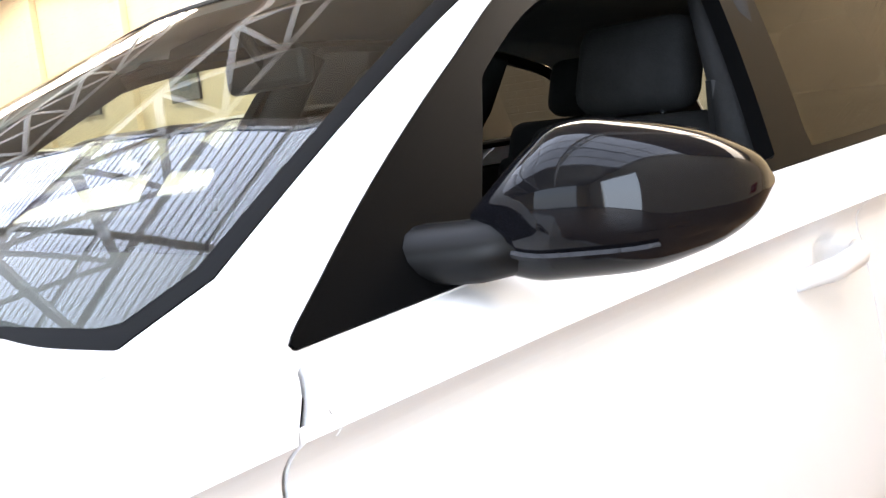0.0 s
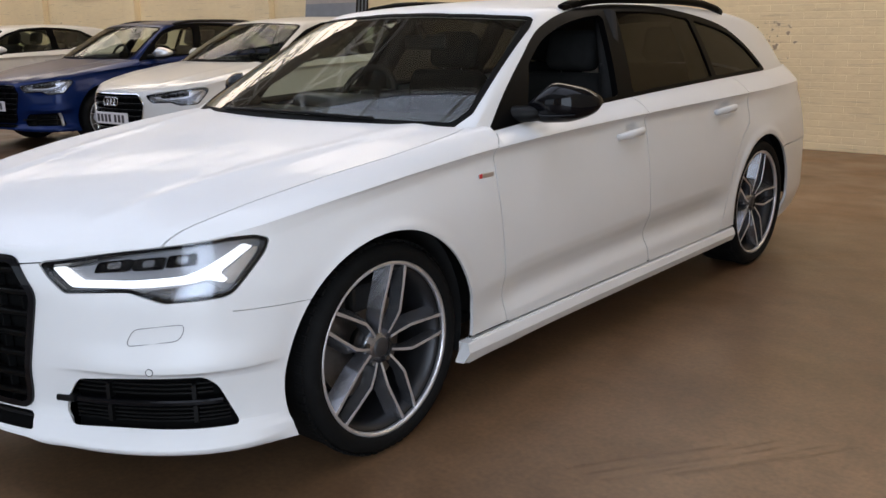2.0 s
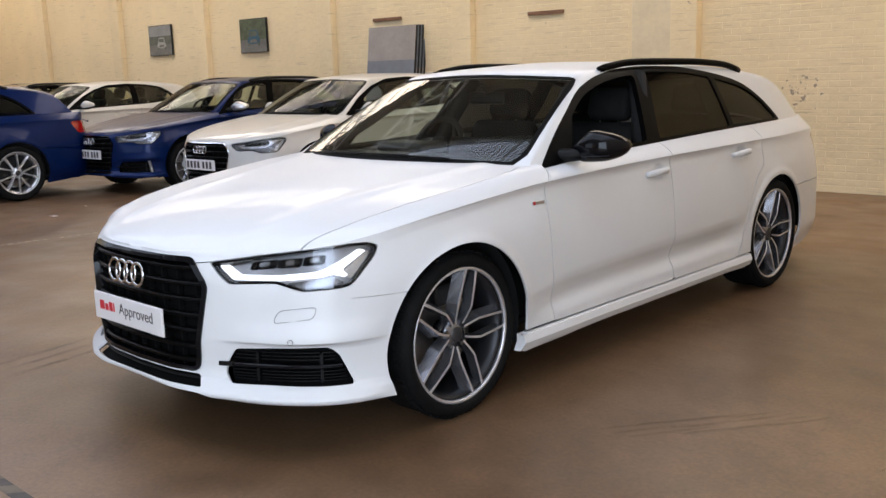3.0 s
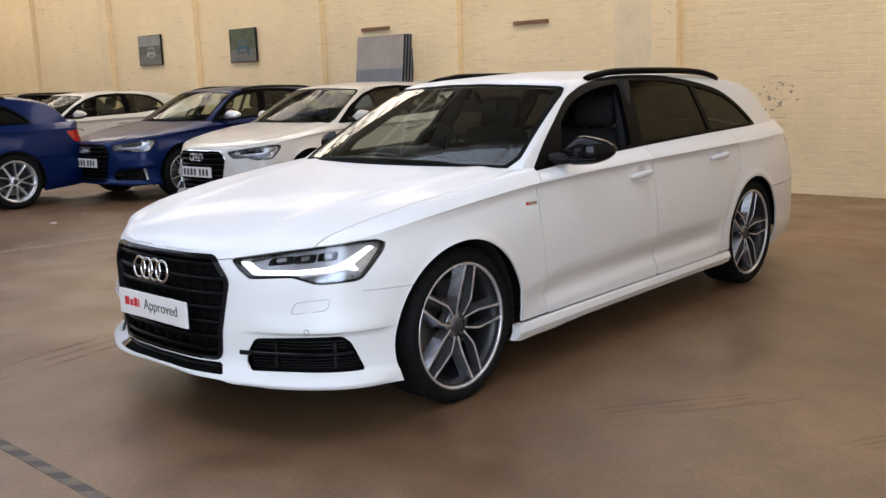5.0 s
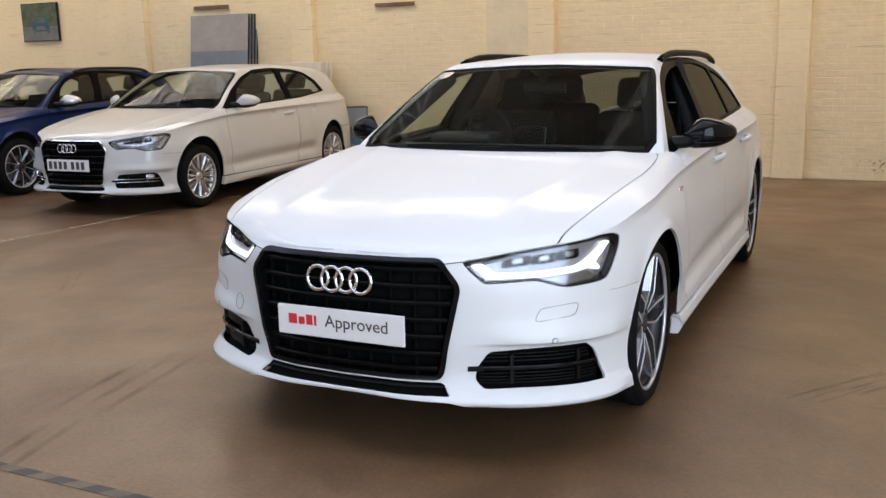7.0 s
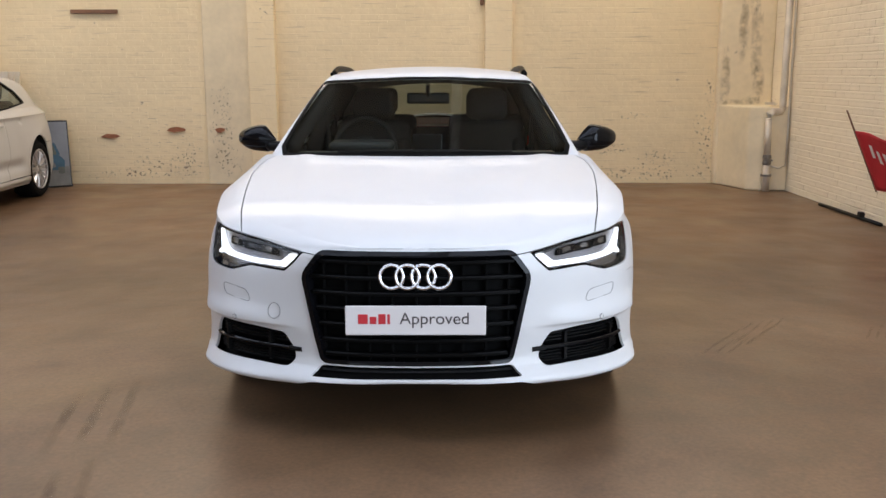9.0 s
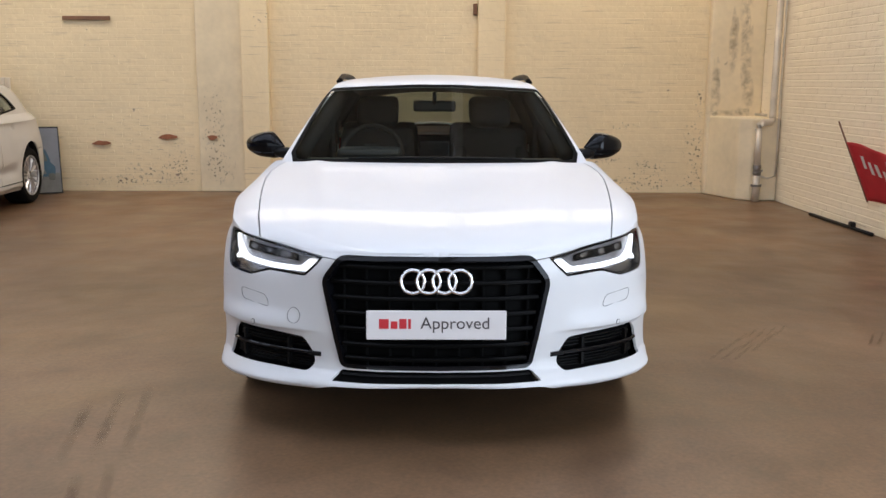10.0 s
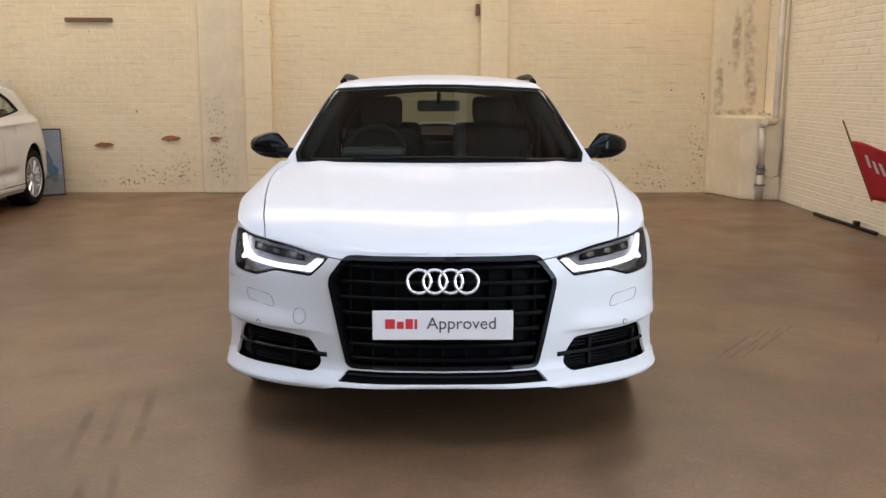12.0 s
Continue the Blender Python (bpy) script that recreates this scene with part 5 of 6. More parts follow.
def soft_stain(name, colour, scale, lo, hi, fade=("X", "Z")):
    m = mat(name, colour, 0.85, vary=0.2, scale=9)
    nt = m.node_tree
    b = nt.nodes["Principled BSDF"]
    tc = next(n for n in nt.nodes if n.type == "TEX_COORD")
    nz = nt.nodes.new("ShaderNodeTexNoise")
    nz.inputs["Scale"].default_value, nz.inputs["Detail"].default_value = scale, 8
    rp = nt.nodes.new("ShaderNodeMapRange")
    rp.inputs["From Min"].default_value, rp.inputs["From Max"].default_value = lo, hi
    nt.links.new(tc.outputs["Object"], nz.inputs["Vector"])
    nt.links.new(nz.outputs["Fac"], rp.inputs["Value"])
    # thinning out towards the rim of the patch
    sp = nt.nodes.new("ShaderNodeSeparateXYZ")
    nt.links.new(tc.outputs["Generated"], sp.inputs[0])
    sq = []
    for axis in fade:
        c = nt.nodes.new("ShaderNodeMath")
        c.operation = "MULTIPLY_ADD"
        c.inputs[1].default_value, c.inputs[2].default_value = 2.0, -1.0
        nt.links.new(sp.outputs[axis], c.inputs[0])
        p = nt.nodes.new("ShaderNodeMath")
        p.operation = "MULTIPLY"
        nt.links.new(c.outputs[0], p.inputs[0])
        nt.links.new(c.outputs[0], p.inputs[1])
        sq.append(p)
    last = rp.outputs[0]
    for p in sq:
        i = nt.nodes.new("ShaderNodeMath")
        i.operation, i.use_clamp = "SUBTRACT", True
        i.inputs[0].default_value = 1.0
        nt.links.new(p.outputs[0], i.inputs[1])
        q = nt.nodes.new("ShaderNodeMath")
        q.operation = "MULTIPLY"
        nt.links.new(last, q.inputs[0])
        nt.links.new(i.outputs[0], q.inputs[1])
        last = q.outputs[0]
    nt.links.new(last, b.inputs["Alpha"])
    return m


M_DAMP = soft_stain("damp_stain", (0.24, 0.175, 0.11), 13.0, 0.38, 1.05)
M_SCUFF = soft_stain("rubber_scuff", (0.080, 0.050, 0.029), 5.0, 0.30, 3.0, ("X", "Y"))
for cx, cz, w, h, k in ((3.885, 1.75, 0.10, 0.55, 1), (3.93, 1.20, 0.085, 0.30, 15), (3.72, 1.90, 0.08, 0.42, 2), (3.70, 1.02, 0.30, 0.045, 3), (3.90, 1.04, 0.15, 0.08, 4), (3.86, 2.5, 0.10, 0.6, 5), (3.53, 1.30, 0.08, 0.45, 8)):
    stain("damp_stain", cx, cz, w, h, Y_NORTH - 0.124, k)
M_DAMP = soft_stain("flaked_paint", (0.28, 0.20, 0.13), 30.0, 0.57, 0.72)
blob = prism(fillet([(3.605, 1.60), (3.63, 1.60), (3.70, 1.66), (3.78, 1.70), (3.77, 1.715), (3.69, 1.70), (3.62, 1.64)], 0.008, 3), 0.003, Matrix(((1, 0, 0, 0), (0, 0, 1, Y_NORTH - 0.1275), (0, 1, 0, 0), (0, 0, 0, 1))))
tagged(part("damp_patch", blob, M_DAMP), "dark slanting patch of damp on the render", kind="structure")
stain("damp_stain", 3.38, 1.15, 0.07, 0.30, Y_NORTH - 0.0085, 21)
stain("damp_stain", 3.40, 0.35, 0.10, 0.34, Y_NORTH - 0.0085, 6)
stain("damp_stain", 3.30, 0.15, 0.22, 0.14, Y_NORTH - 0.0085, 7)
stain("damp_stain", -2.72, 0.75, 0.20, 0.70, Y_NORTH - 0.0585, 9)
stain("damp_stain", -2.65, 0.30, 0.20, 0.25, Y_NORTH - 0.0585, 10)
stain("damp_stain", -3.5, 0.22, 0.7, 0.16, Y_NORTH - 0.0085, 11)
stain("damp_stain", 2.6, 0.12, 0.9, 0.10, Y_NORTH - 0.0085, 12)
for cx, cz, w, h, k in ((2.15, 0.45, 0.30, 0.12, 31), (2.75, 0.30, 0.34, 0.16, 32), (1.75, 0.16, 0.40, 0.12, 33), (3.30, 0.62, 0.14, 0.35, 34), (-4.0, 0.12, 0.55, 0.08, 35), (-3.2, 0.40, 0.20, 0.18, 36), (2.4, 0.85, 0.25, 0.06, 37)):
    stain("damp_stain", cx, cz, w, h, Y_NORTH - 0.0087, k)

# roof: boarded slopes, with ribbed glazing along the ridge
def roof_slope(y0, z0, y1, z1, name, label):
    t = 0.12
    bm = prism([(y0, z0), (y1, z1), (y1, z1 + t), (y0, z0 + t)], X_EAST - X_WEST + 0.6, Matrix(((0, 0, 1, X_WEST - 0.3), (1, 0, 0, 0), (0, 1, 0, 0), (0, 0, 0, 1))))
    return tagged(part(name, bm, M_ROOF), label, kind="structure")


ya, yb = FILL_Y - 0.75, FILL_Y + 0.75
roof_slope(GLASS_N, GLASS_Z, ya, ROOF_N(ya), "ceiling", "boarded roof slope")
roof_slope(yb, ROOF_N(yb), Y_NORTH + 0.3, EAVE_Z, "ceiling", "boarded roof slope")
# a long opening added near the wall for its fill lamp, between flat bars
bm = bmesh.new()
for k in range(int((X_EAST - X_WEST) / 0.62)):
    xm = X_WEST + 0.3 + 0.62 * k
    bm = join(bm, prism([(ya, ROOF_N(ya)), (yb, ROOF_N(yb)), (yb, ROOF_N(yb) + 0.06), (ya, ROOF_N(ya) + 0.06)], 0.05, Matrix(((0, 0, 1, xm), (1, 0, 0, 0), (0, 1, 0, 0), (0, 0, 0, 1)))))
tagged(part("ceiling", bm, M_TRUSS), "white bars across a long roof opening added for fill light", kind="structure")
roof_slope(Y_SOUTH - 0.3, EAVE_Z - 0.2, GLASS_S, GLASS_Z, "ceiling", "boarded roof slope")
for k, gy in enumerate((GLASS_N, GLASS_S)):
    glz = tagged(new("window_%d" % (k + 1)), "long ribbed roof glazing in white bars", kind="structure")
    V, F = [], []
    nb = 210
    for i in range(nb):
        x = X_WEST + (X_EAST - X_WEST) * (i + 0.5) / nb
        w = 0.026 if i % 14 == 0 else 0.010
        b = len(V)
        hh = 0.06 if i % 14 == 0 else 0.012
        for yy, zz in ((gy, GLASS_Z), (RIDGE_Y, RIDGE_Z)):
            V += [(x - w, yy, zz), (x + w, yy, zz), (x + w, yy, zz + hh), (x - w, yy, zz + hh)]
        F += [(b + i0, b + i1, b + i1 + 4, b + i0 + 4) for i0, i1 in ((0, 1), (1, 2), (2, 3), (3, 0))]
    me = bpy.data.meshes.new("glazing_bars")
    me.from_pydata(V, [], F)
    me.materials.append(M_TRUSS)
    ob = new("glazing_bars", me)
    ob.parent = glz
    tagged(ob, kind="stuff")
    for f in (0.0, 0.5, 1.0):
        part("purlin", box((X_EAST - X_WEST, 0.09, 0.12), (MID_X, gy + (RIDGE_Y - gy) * f, GLASS_Z + (RIDGE_Z - GLASS_Z) * f - 0.06), 0.008), M_TRUSS, glz)


def roof_height(y):
    return float(np.interp(y, [Y_SOUTH - 0.3, GLASS_S, RIDGE_Y, GLASS_N, Y_NORTH + 0.3], [EAVE_Z - 0.2, GLASS_Z, RIDGE_Z, GLASS_Z, EAVE_Z])) - 0.10


# lattice girders across the hall
for gx in GIRDERS:
    gd = tagged(new("lattice_girder"), "white painted steel lattice roof girder", "girder", "roof girders")
    low = 4.02
    part("chord", box((0.09, Y_NORTH - Y_SOUTH, 0.10), (gx, MID_Y, low), 0.012), M_TRUSS, gd)
    part("chord", tube([(gx, y, roof_height(y) - 0.04) for y in (Y_SOUTH, GLASS_S, RIDGE_Y, GLASS_N, Y_NORTH)], 0.06, 4), M_TRUSS, gd)
    npan = 22
    pl = (Y_NORTH - Y_SOUTH) / npan
    for i in range(npan):
        ya, yb = Y_SOUTH + pl * i, Y_SOUTH + pl * (i + 1)
        part("lattice_bar", tube([(gx, ya, low), (gx, yb, roof_height(yb) - 0.04)], 0.046, 4), M_TRUSS, gd)
        part("lattice_bar", tube([(gx, ya, roof_height(ya) - 0.04), (gx, yb, low)], 0.046, 4), M_TRUSS, gd)
        part("lattice_post", tube([(gx, yb, roof_height(yb) - 0.04), (gx, yb, low)], 0.030, 4), M_TRUSS, gd)


# ---- things on and along the walls ----
def pipe():
    root = tagged(new("downpipe"), "cream painted pipe in the wall corner", "pipe")
    part("upper_pipe", tube([(4.035, 7.62, 4.6), (4.025, 7.62, 1.02), (4.020, 7.615, 0.95)], 0.040, 16), M_GALV, root, smooth=True)
    part("elbow", tube([(4.025, 7.615, 0.97), (3.995, 7.60, 0.93), (3.905, 7.58, 0.93), (3.855, 7.565, 0.90), (3.850, 7.56, 0.84)], 0.042, 16), M_GALV, root, smooth=True)
    part("lower_pipe", tube([(3.850, 7.56, 0.86), (3.855, 7.55, 0.42)], 0.038, 16), M_GALV, root, smooth=True)
    part("valve", join(lathe([(0.0, 0.06), (0.045, 0.06), (0.05, 0.03), (0.042, 0.0), (0.05, -0.03), (0.045, -0.06), (0, -0.06)], 20, Matrix.Translation((3.855, 7.55, 0.37))), box((0.10, 0.02, 0.02), (3.855, 7.50, 0.37), 0.004)), M_STEEL, root, "dark metal valve")
    part("foot_pipe", tube([(3.855, 7.55, 0.33), (3.855, 7.55, 0.0)], 0.044, 16), M_GALV, root, smooth=True)
    part("flange", lathe([(0.04, 0.012), (0.062, 0.012), (0.062, -0.012), (0.04, -0.012)], 20, Matrix.Translation((3.855, 7.55, 0.19)), closed=True), M_STEEL, root)
    part("bracket", box((0.03, 0.35, 0.03), (3.905, 7.68, 1.02), 0.005), M_GALV, root)
    ob = tagged(part("wall_cable", tube([(4.095, 7.60, 4.6), (4.095, 7.60, 1.3), (4.09, 7.58, 0.7), (4.085, 7.57, 0.30), (4.005, 7.60, 0.27), (3.895, 7.57, 0.30)], 0.012, 8), M_GALV, smooth=True), "thin painted cable beside the corner pipe", "cable")


pipe()


def flag():
    root = tagged(new("flag"), "red flag with white marks on a slanting pole", "flag")
    top, low = Vector((3.73, 5.15, 1.046)), Vector((4.06, 5.15, 0.30))
    M_FLAG = mat("red_flag_cloth", (0.48, 0.02, 0.03), 0.75, vary=0.12, scale=5, bump=0.2, bump_scale=200)
    part("pole", tube([top, top.lerp(low, 0.5), low], 0.008, 10), M_STRIP, root)
    d = (low - top)
    bm = bmesh.new()
    vs = []
    n, m_ = 14, 22
    for i in range(n + 1):
        p = top + d * (0.25 + 0.73 * i / n)
        row = []
        for j in range(m_ + 1):
            f = j / m_
            off = Vector((0.085 * math.sin(f * 3.0), -0.95 * f, -0.10 * f + 0.05 * f * (i / n))) + Vector((0.028 * math.sin(f * 15 + i * 0.25) * f, 0, 0.012 * math.sin(f * 9)))
            row.append(bm.verts.new(p + off))
        vs.append(row)
    for i in range(n):
        for j in range(m_):
            bm.faces.new((vs[i][j], vs[i][j + 1], vs[i + 1][j + 1], vs[i + 1][j]))
    pts = [[v.co.copy() for v in r] for r in vs]
    cl = part("cloth", bm, M_FLAG, root, smooth=True)
    md = cl.modifiers.new("thickness", "SOLIDIFY")
    md.thickness = 0.002
    for i0, i1, j0, j1 in ((3, 6, 3, 4), (4, 7, 5, 6), (4, 7, 7, 8), (5, 8, 9, 10), (2, 9, 12, 17)):
        b = bmesh.new()
        q = [[b.verts.new(pts[i][j] + Vector((-0.006, 0, 0))) for j in range(j0, j1 + 1)] for i in range(i0, i1 + 1)]
        for r0, r1 in zip(q, q[1:]):
            for k in range(len(r0) - 1):
                b.faces.new((r0[k], r0[k + 1], r1[k + 1], r1[k]))
        part("white_mark", b, M_PLATE, cl)


flag()
ob = part("black_bar", tube([(4.03, 6.35, 0.018), (4.045, 5.6, 0.018), (4.06, 5.0, 0.018)], 0.017, 10), M_BLACK, smooth=True)
tagged(ob, "black bar lying along the foot of the wall", "bar")
ob = part("bar_clamp", box((0.05, 0.07, 0.05), (4.04, 5.38, 0.056), 0.01), M_BLACK)
tagged(ob, "small black clamp on the bar", "clamp")

for x0, x1, z in ((-4.55, -3.97, 2.135), (-7.60, -6.98, 2.225), (-1.5, -0.9, 2.9)):
    ob = part("timber_strip", box((x1 - x0, 0.03, 0.050), ((x0 + x1) / 2, Y_NORTH - 0.021, z), 0.004), M_STRIP)
    tagged(ob, "brown timber strip fixed to the wall", "strip", "timber strips")
ob = part("wall_bracket", join(box((0.05, 0.05, 0.13), (0.525, Y_NORTH - 0.034, 2.27), 0.008), box((0.03, 0.07, 0.03), (0.525, Y_NORTH - 0.06, 2.21), 0.006)), M_STRIP)
tagged(ob, "small rusty bracket on the wall", "bracket")
for x, z in ((-4.17, 0.605), (-3.33, 0.685), (-2.76, 0.685)):
    r2 = random.Random(int(-x * 100))
    out = [(0.125 * math.cos(2 * math.pi * k / 14) * r2.uniform(0.75, 1.1), 0.034 * math.sin(2 * math.pi * k / 14) * r2.uniform(0.7, 1.1)) for k in range(14)]
    if x > -3:
        out = [(p * 0.55, q) for p, q in out]
    yy = Y_NORTH - (0.010 if x < -3 else 0.058)
    ob = part("bare_brick", prism(out, 0.012, Matrix.Translation((x, yy, z)) @ Matrix.Rotation(radians(90), 4, "X"), 0.002), M_REDBRICK)
    tagged(ob, "bare red brick face where paint is broken off", kind="structure")


def picture(name, label, w, h, at, lean, yaw, bands, category="picture", frame_m=None, fill=0.96):
    """A canvas in a thin frame: plain bands of colour (height share, colour)."""
    root = tagged(new(name), label, category)
    part("board", box((w, 0.035, h), (0, 0, h / 2), 0.004), frame_m or M_BLACK, root)
    z = (1 - fill) / 2 * h
    for k, (share, colour, x0, x1) in enumerate(bands):
        hh = share * (h * fill)
        if x0 is None:
            part("picture_field", box((w * fill, 0.004, hh), (0, -0.0195, z + hh / 2), 0.0), colour, root)
            z += hh
        else:
            face = Matrix.Translation((0, -0.0215, h * 0.20)) @ Matrix.Rotation(radians(90), 4, "X")
            wd = (x1 - x0) * w
            cx = (x0 + x1) / 2 * w
            for nm, q, mt_, up in (("picture_shape", [(-0.5, 0.12), (0.5, 0.12), (0.52, 0.42), (0.40, 0.58), (-0.40, 0.58), (-0.52, 0.42)], colour, 0.0),
                                   ("picture_shape", [(-0.42, 0.58), (0.42, 0.58), (0.30, 0.98), (-0.30, 0.98)], colour, 0.0),
                                   ("picture_shade", [(-0.34, 0.60), (0.34, 0.60), (0.26, 0.90), (-0.26, 0.90)], P_HILL, 0.001),
                                   ("picture_shade", [(-0.30, 0.20), (0.30, 0.20), (0.24, 0.40), (-0.24, 0.40)], P_ROAD, 0.001),
                                   ("picture_shade", [(-0.50, 0.0), (-0.34, 0.0), (-0.34, 0.22), (-0.50, 0.22)], P_HILL, 0.001),
                                   ("picture_shade", [(0.34, 0.0), (0.50, 0.0), (0.50, 0.22), (0.34, 0.22)], P_HILL, 0.001)):
                part(nm, prism(fillet([(cx + a * wd, b * hh) for a, b in q], 0.02, 3), 0.003 + up, face), mt_, root)
    root.matrix_world = Matrix.Translation(at) @ Matrix.Rotation(radians(yaw), 4, "Z") @ Matrix.Rotation(radians(lean), 4, "X")
    return root


P_ROAD = mat("picture_road_grey", (0.16, 0.16, 0.15), 0.5, vary=0.2, scale=8)
P_SKY = mat("picture_sky", (0.26, 0.27, 0.27), 0.4, vary=0.15, scale=3)
P_HILL = mat("picture_hills", (0.10, 0.11, 0.09), 0.5, vary=0.3, scale=8)
P_TREE = mat("picture_trees", (0.08, 0.10, 0.06), 0.5, vary=0.4, scale=14)
P_CARB = mat("picture_blue_shape", (0.03, 0.09, 0.14), 0.4, vary=0.2, scale=8)
P_CARW = mat("picture_pale_shape", (0.36, 0.36, 0.35), 0.4, vary=0.2, scale=8)
P_GREY = mat("picture_blue_grey", (0.18, 0.195, 0.225), 0.45, vary=0.18, scale=1.2)
P_PALE = mat("picture_pale_haze", (0.32, 0.29, 0.27), 0.45, vary=0.15, scale=2)
picture("wall_picture", "small framed picture of a pale vehicle on a road", 0.86, 0.60, (-13.90, Y_NORTH - 0.03, 1.89), 0, 0, [(0.35, P_ROAD, None, None), (0.30, P_HILL, None, None), (0.35, P_SKY, None, None), (0.42, P_CARW, -0.12, 0.25)])
picture("wall_picture", "small framed picture of a blue vehicle under trees", 0.80, 0.60, (-10.74, Y_NORTH - 0.03, 1.84), 0, 0, [(0.38, P_ROAD, None, None), (0.62, P_TREE, None, None), (0.50, P_CARB, -0.20, 0.25)])
for k in range(4):
    pic = picture("canvas_board", "large grey-blue landscape canvas leaning on the wall" if k == 0 else "canvas board in a stack leaning on the wall", 1.03, 2.12,
                  (-7.06 + 0.012 * k, Y_NORTH - 0.36 + 0.055 * k, 0.0), -6.5, 0, [(0.30, P_HILL, None, None), (0.40, P_PALE, None, None), (0.30, P_GREY, None, None)] if k else [(0.76, P_GREY, None, None), (0.24, P_PALE, None, None)], fill=0.996)
for k in range(3):
    ob = part("white_board", box((1.0 + 0.02 * k, 0.03, 1.42), (0, 0, 0.71), 0.004), M_BOARD)
    ob.matrix_world = Matrix.Translation((-5.78 + 0.03 * k, Y_NORTH - 0.42 + 0.065 * k, 0)) @ Matrix.Rotation(radians(-7), 4, "X")
    tagged(ob, "white board in a stack leaning on the wall", "board", "white boards")
for k in range(2):
    picture("canvas_board", "canvas with a blue vehicle standing on edge by the wall", 0.62, 0.82, (-4.86 - 0.05 * k, 7.98 + 0.03 * k, 0), -8, 28 + 4 * k, [(0.3, P_ROAD, None, None), (0.7, P_GREY, None, None), (0.5, P_CARB, -0.38, 0.38)])


# ---- floor marks ----
M_TAPE = mat("worn_hazard_tape_dark", (0.055, 0.043, 0.032), 0.6, vary=0.3, scale=12)
M_TAPE2 = mat("worn_hazard_tape_pale", (0.125, 0.092, 0.062), 0.6, vary=0.3, scale=12)
M_LINE = mat("worn_white_floor_line", (0.42, 0.36, 0.27), 0.7, vary=0.35, scale=9)
tape = tagged(new("floor_tape"), "worn dark and pale hazard tape on the floor", "tape")
for i in range(52):
    x = -3.2 + 0.086 * i
    q = [(x, -0.635), (x + 0.086, -0.635), (x + 0.086 + 0.04, -0.585), (x + 0.04, -0.585)]
    part("tape_stripe", prism(q, 0.0015, Matrix.Translation((0, 0, 0.0005))), M_TAPE if i % 2 else M_TAPE2, tape)
line = tagged(new("floor_line"), "worn dashed white line on the floor", "line")
rn = random.Random(5)
for i in range(64):
    y = 0.6 + i * 0.075
    if rn.random() < 0.15:
        continue
    x = -5.19 + 0.105 * y
    part("dash", box((0.035 * rn.uniform(0.7, 1.1), 0.055 * rn.uniform(0.6, 1.1), 0.0015), (x + rn.uniform(-0.006, 0.006), y, 0.001), 0, Matrix.Rotation(radians(-9), 4, "Z")), M_LINE, line)
for x, y, rot, ln, n, wd in ((1.72, 1.42, -36, 0.55, 3, 0.030), (1.86, 1.60, -32, 0.30, 4, 0.020), (-1.28, 0.22, 10, 0.95, 3, 0.055), (2.47, 1.50, -30, 0.40, 3, 0.020), (-1.12, -0.45, 14, 0.6, 2, 0.050),
                              (1.55, 1.22, -34, 0.40, 3, 0.025), (-3.1, 1.6, 40, 0.8, 2, 0.03), (1.2, -0.9, 75, 0.5, 2, 0.03)):
    mk = tagged(new("tyre_mark"), "faint dark tyre scuff on the concrete", "scuff", "tyre scuffs")
    for i in range(n):
        part("scuff", box((wd, ln * (0.8 + 0.08 * i), 0.0012), (wd * 2.1 * (i - n / 2), 0.05 * i, 0.0008)), M_SCUFF, mk)
    mk.matrix_world = Matrix.Translation((x, y, 0)) @ Matrix.Rotation(radians(rot), 4, "Z")
for x, y, s in ((-6.45, 2.5, 0.07), (-6.9, 3.1, 0.03), (-8.2, 2.9, 0.04)):
    ob = part("paper_scrap", prism([(0, 0), (s, s * 0.2), (s * 0.9, s * 0.8), (s * 0.1, s * 0.7)], 0.004, Matrix.Translation((x, y, 0.0005))), M_PLATE)
    tagged(ob, "white paper scrap on the floor", "litter", "paper scraps")


# ---- the cars ----
def main_car():
    root = car("white estate car with black trim and dark twin-spoke wheels", Matrix(), M_WHITE, "estate_car", 0.0135, main=True, open_window=True, glass_rear=M_PRIV,
               rails=M_TRIM, lamps_on=True, mirror_material=M_GLOSS, rim=0.277)
    plate = part("display_plate", box((0.52, 0.012, 0.111), (0, -0.047, 0.4975), 0.004), M_PLATE, root, "white plate with red and black lettering")
    mt = Matrix.Translation((-0.059, -0.0536, 0.485)) @ Matrix.Rotation(radians(90), 4, "X")
    word("Approved", 0.0640, mt, M_PRINT, plate)
    for x, w, h in ((-0.212, 0.036, 0.037), (-0.169, 0.025, 0.028), (-0.137, 0.027, 0.038), (-0.104, 0.010, 0.037)):
        part("red_mark", box((w, 0.0016, h), (x + w / 2, -0.0536, 0.485 + h / 2), 0.0005), M_PRINT_RED, plate)
    bx = skin_at(run_at_y(1.42), 0.822)[0]
    badge = part("wing_badge", box((0.008, 0.085, 0.016), (bx, 1.420, 0.822), 0.002), M_SILVER, root, "small silver and red badge")
    part("badge_mark", box((0.008, 0.018, 0.015), (bx + 0.0012, 1.389, 0.822), 0.002), M_PRINT_RED, badge)
    return root


def number_plate(parent, y, z, m, front=True):
    pl = part("number_plate", box((0.52, 0.010, 0.111), (0, y, z), 0.003), M_PLATE if front else M_YELLOW, parent, "white number plate")
    for k in range(7):
        x = -0.215 + 0.062 * k + (0.03 if k > 3 else 0)
        part("plate_bar", box((0.038, 0.003, 0.072), (x, y - 0.006 if front else y + 0.006, z), 0.001), M_PRINT, pl)


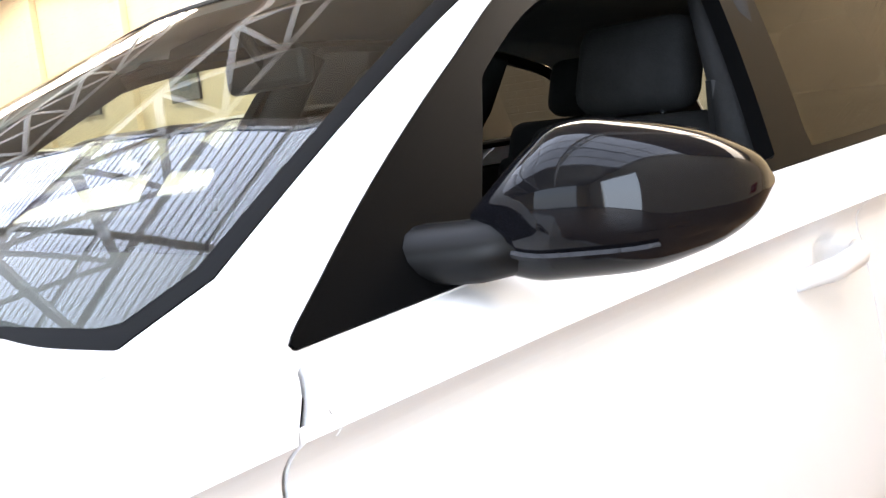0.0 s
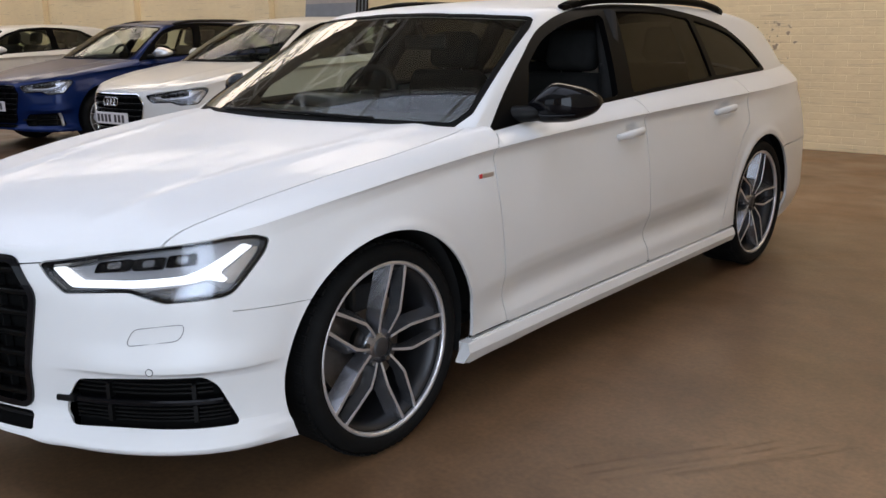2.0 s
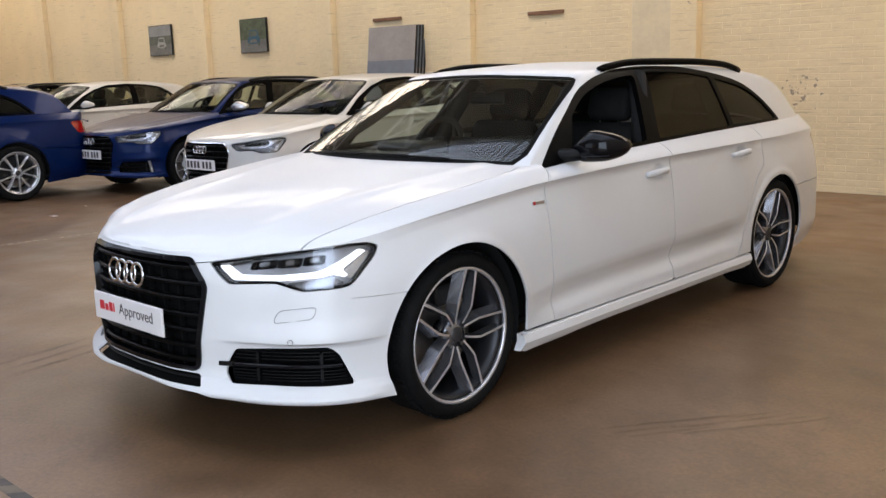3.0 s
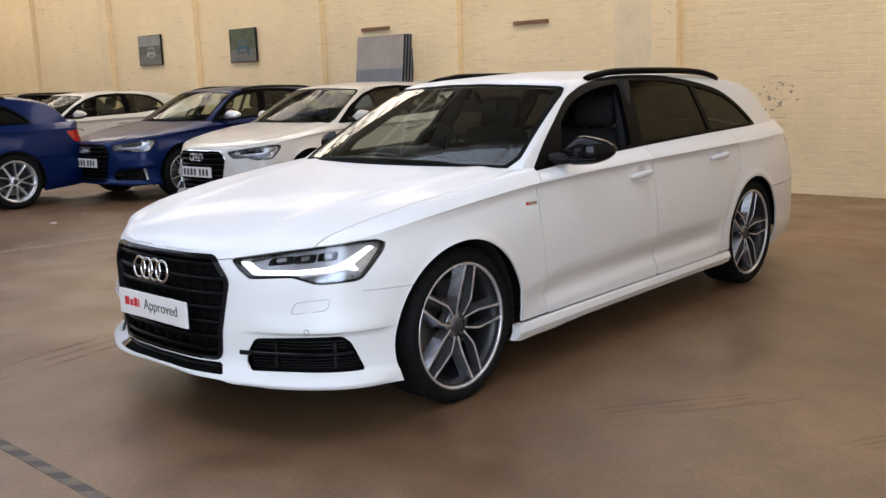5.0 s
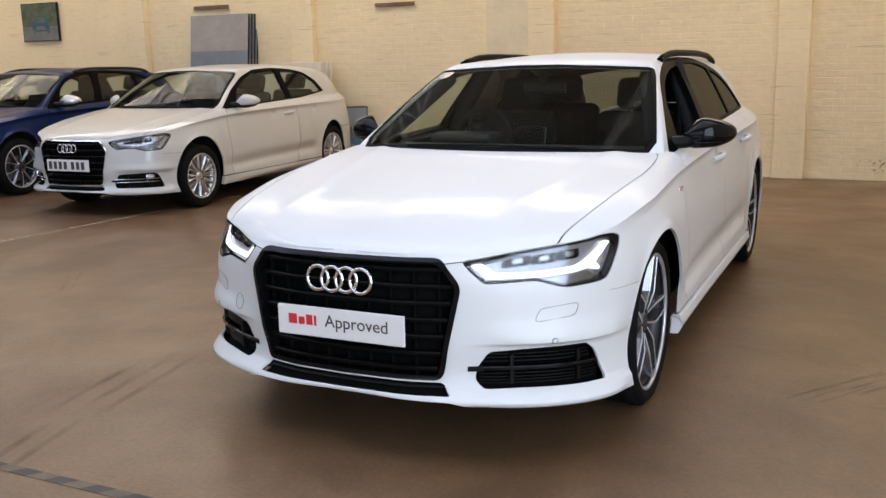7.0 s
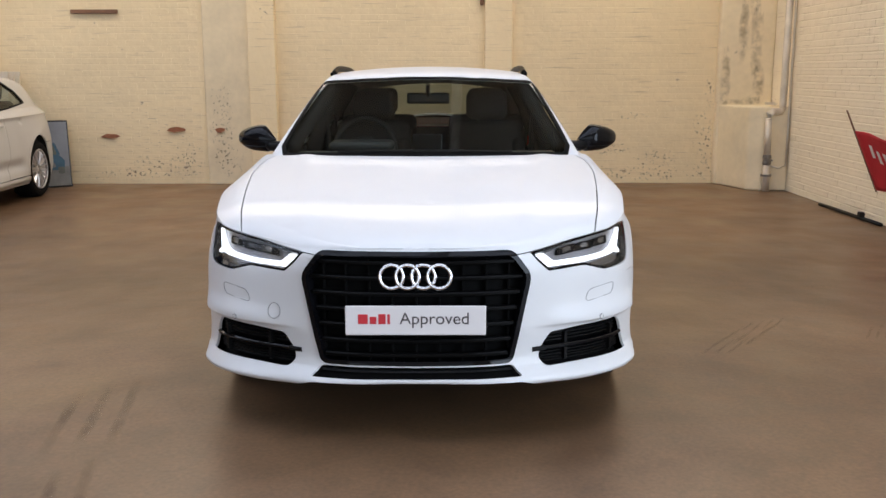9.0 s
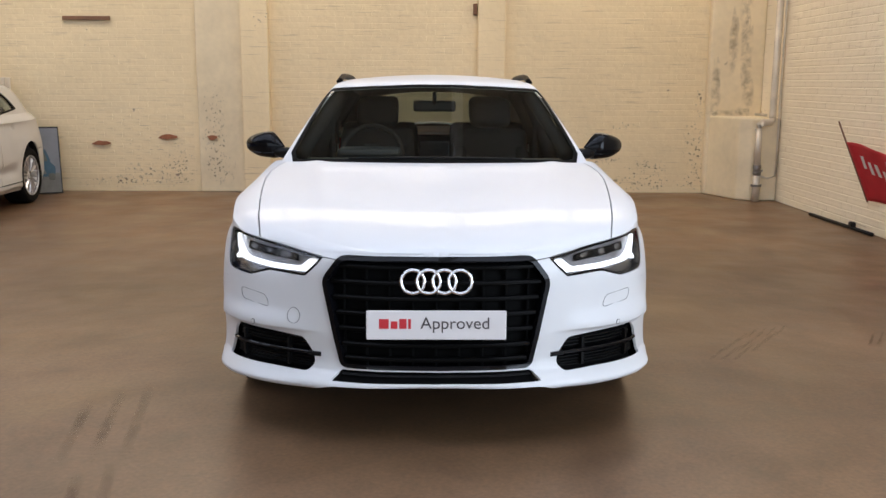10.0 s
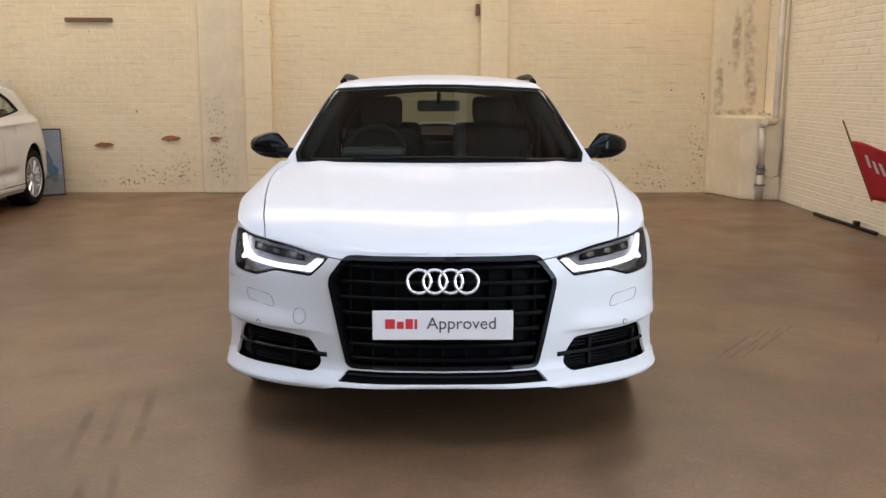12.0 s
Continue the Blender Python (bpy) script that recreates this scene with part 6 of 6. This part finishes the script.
def warper(front, base, screen, rear_axle, length, sx, sz):
    f = curve((-0.3, -0.3), (0, 0), (AXLE_F, front), (1.5, base), (2.1, screen), (AXLE_R, rear_axle), (4.943, length), (5.4, length + 0.45))

    def w(p):
        p = np.asarray(p, float)
        return np.stack([p[:, 0] * sx, f(p[:, 1]), p[:, 2] * sz], 1)
    return w


def place(x, y, yaw):
    return Matrix.Translation((x, y, 0)) @ Matrix.Rotation(radians(yaw), 4, "Z")


main_car()
HATCH = warper(0.86, 1.36, 1.90, 3.46, 4.24, 0.948, 0.985)
hatch = car("white three-door hatchback with silver wheels parked by the wall", place(-5.30, 3.70, 2), M_CREAM, "hatchback", 0.024, HATCH, 1, (0.86, 3.46), 0.865, "multi",
            rim_material=M_SILVER, wheel_r=0.317, rim=0.222, mirror_material=M_CREAM, frame_material=M_CHROME, fog_style="chrome")
number_plate(hatch, -0.045, 0.50, 0)
sport = car("dark blue sports hatchback with silver mirrors beside the white hatchback", place(-7.95, 3.78, 4), M_BLUE, "hatchback", 0.026, HATCH, 2, (0.86, 3.46), 0.87, "split",
            rim_material=M_GUN, wheel_r=0.322, rim=0.24, mirror_material=M_SILVER, rails=M_BLACK, fog_style="blade")
number_plate(sport, -0.045, 0.50, 0)
blue = car("blue estate car with silver wheels, its tail to the wall", place(-8.95, -0.95, 0), M_BLUE, "estate_car", 0.026, None, 2, style="split", rim_material=M_SILVER, rails=M_BLACK)
pale = car("white hatchback parked behind the blue cars", place(-12.7, 4.0, 2), M_CREAM, "hatchback", 0.03, HATCH, 1, (0.86, 3.46), 0.865, "multi", rim_material=M_SILVER, wheel_r=0.317, rim=0.222, mirror_material=M_CREAM)
dark = car("dark hatchback parked at the far end of the hall", place(-15.7, 4.0, 2), M_DARKCAR, "hatchback", 0.035, HATCH, 2, (0.86, 3.46), 0.865, "split", wheel_r=0.317, rim=0.222, rails=M_BLACK)


# ---- brickwork: single bricks near by, the rest of the courses as one mesh a wall ----
def brick_verts(w, h, d, b=0.005, e=0.0012):
    """A painted brick with soft edges, its face towards -y, without a back; paint fills most of its upright joints."""
    return [(-w / 2, 0, -h / 2), (w / 2, 0, -h / 2), (w / 2, 0, h / 2), (-w / 2, 0, h / 2),
            (-w / 2 + e, -d, -h / 2 + b * 1.6), (w / 2 - e, -d, -h / 2 + b * 1.6), (w / 2 - e, -d, h / 2 - b), (-w / 2 + e, -d, h / 2 - b)]


BRICK_FACES = [(4, 5, 6, 7), (0, 1, 5, 4), (1, 2, 6, 5), (2, 3, 7, 6), (3, 0, 4, 7)]


def courses(u0, u1, z1, gaps):
    row, out = 0, []
    z = 0.036
    while z < z1:
        u = u0 + (0.1125 if row % 2 else 0.0)
        while u < u1:
            if not any(a - 0.11 < u < b + 0.11 for a, b in gaps):
                out.append((u, z))
            u += 0.225
        z += 0.075
        row += 1
    return out


def lay(wall, turn, places, near, material, depth):
    rnd = random.Random(11)
    kinds = []
    for k in range(4):
        me = bpy.data.meshes.new("brick")
        me.from_pydata(brick_verts(0.2236 + 0.0004 * k, 0.0705, depth * (0.72 + 0.14 * k)), [], BRICK_FACES)
        me.materials.append(material)
        kinds.append(me)
    V, F = [], []
    for u, z in places:
        if near(u, z):
            ob = new("brick", kinds[rnd.randrange(4)])
            ob.parent = wall
            ob.matrix_world = turn @ Matrix.Translation((u, 0.0, z))
        else:
            b = len(V)
            V += [turn @ (Vector(v) + Vector((u, 0, z))) for v in brick_verts(0.2240 + rnd.uniform(-0.0008, 0.0008), 0.0715 + rnd.uniform(-0.002, 0.003), depth * rnd.uniform(0.55, 1.2))]
            F += [tuple(i + b for i in f) for f in BRICK_FACES]
    me = bpy.data.meshes.new("brickwork")
    me.from_pydata(V, [], F)
    me.materials.append(material)
    ob = new("brickwork", me)
    ob.parent = wall
    tagged(ob, "painted brick courses", kind="stuff")


lay(wall_n, Matrix.Translation((0, Y_NORTH, 0)), courses(-8.4, 3.35, 3.1, ((-2.93, -2.02), (0.56, 0.90), (-5.86, -5.50), (-8.85, -8.50))),
    lambda u, z: -4.4 < u < -3.0 and 0.25 < z < 0.95, M_WALL, 0.0015)
lay(wall_e, Matrix.Translation((X_EAST, 0, 0)) @ Matrix.Rotation(radians(-90), 4, "Z"),
    courses(-7.50, -2.2, 3.2, ()), lambda u, z: -7.3 < u < -4.5 and 0.1 < z < 1.62, M_WALLE, 0.0046)
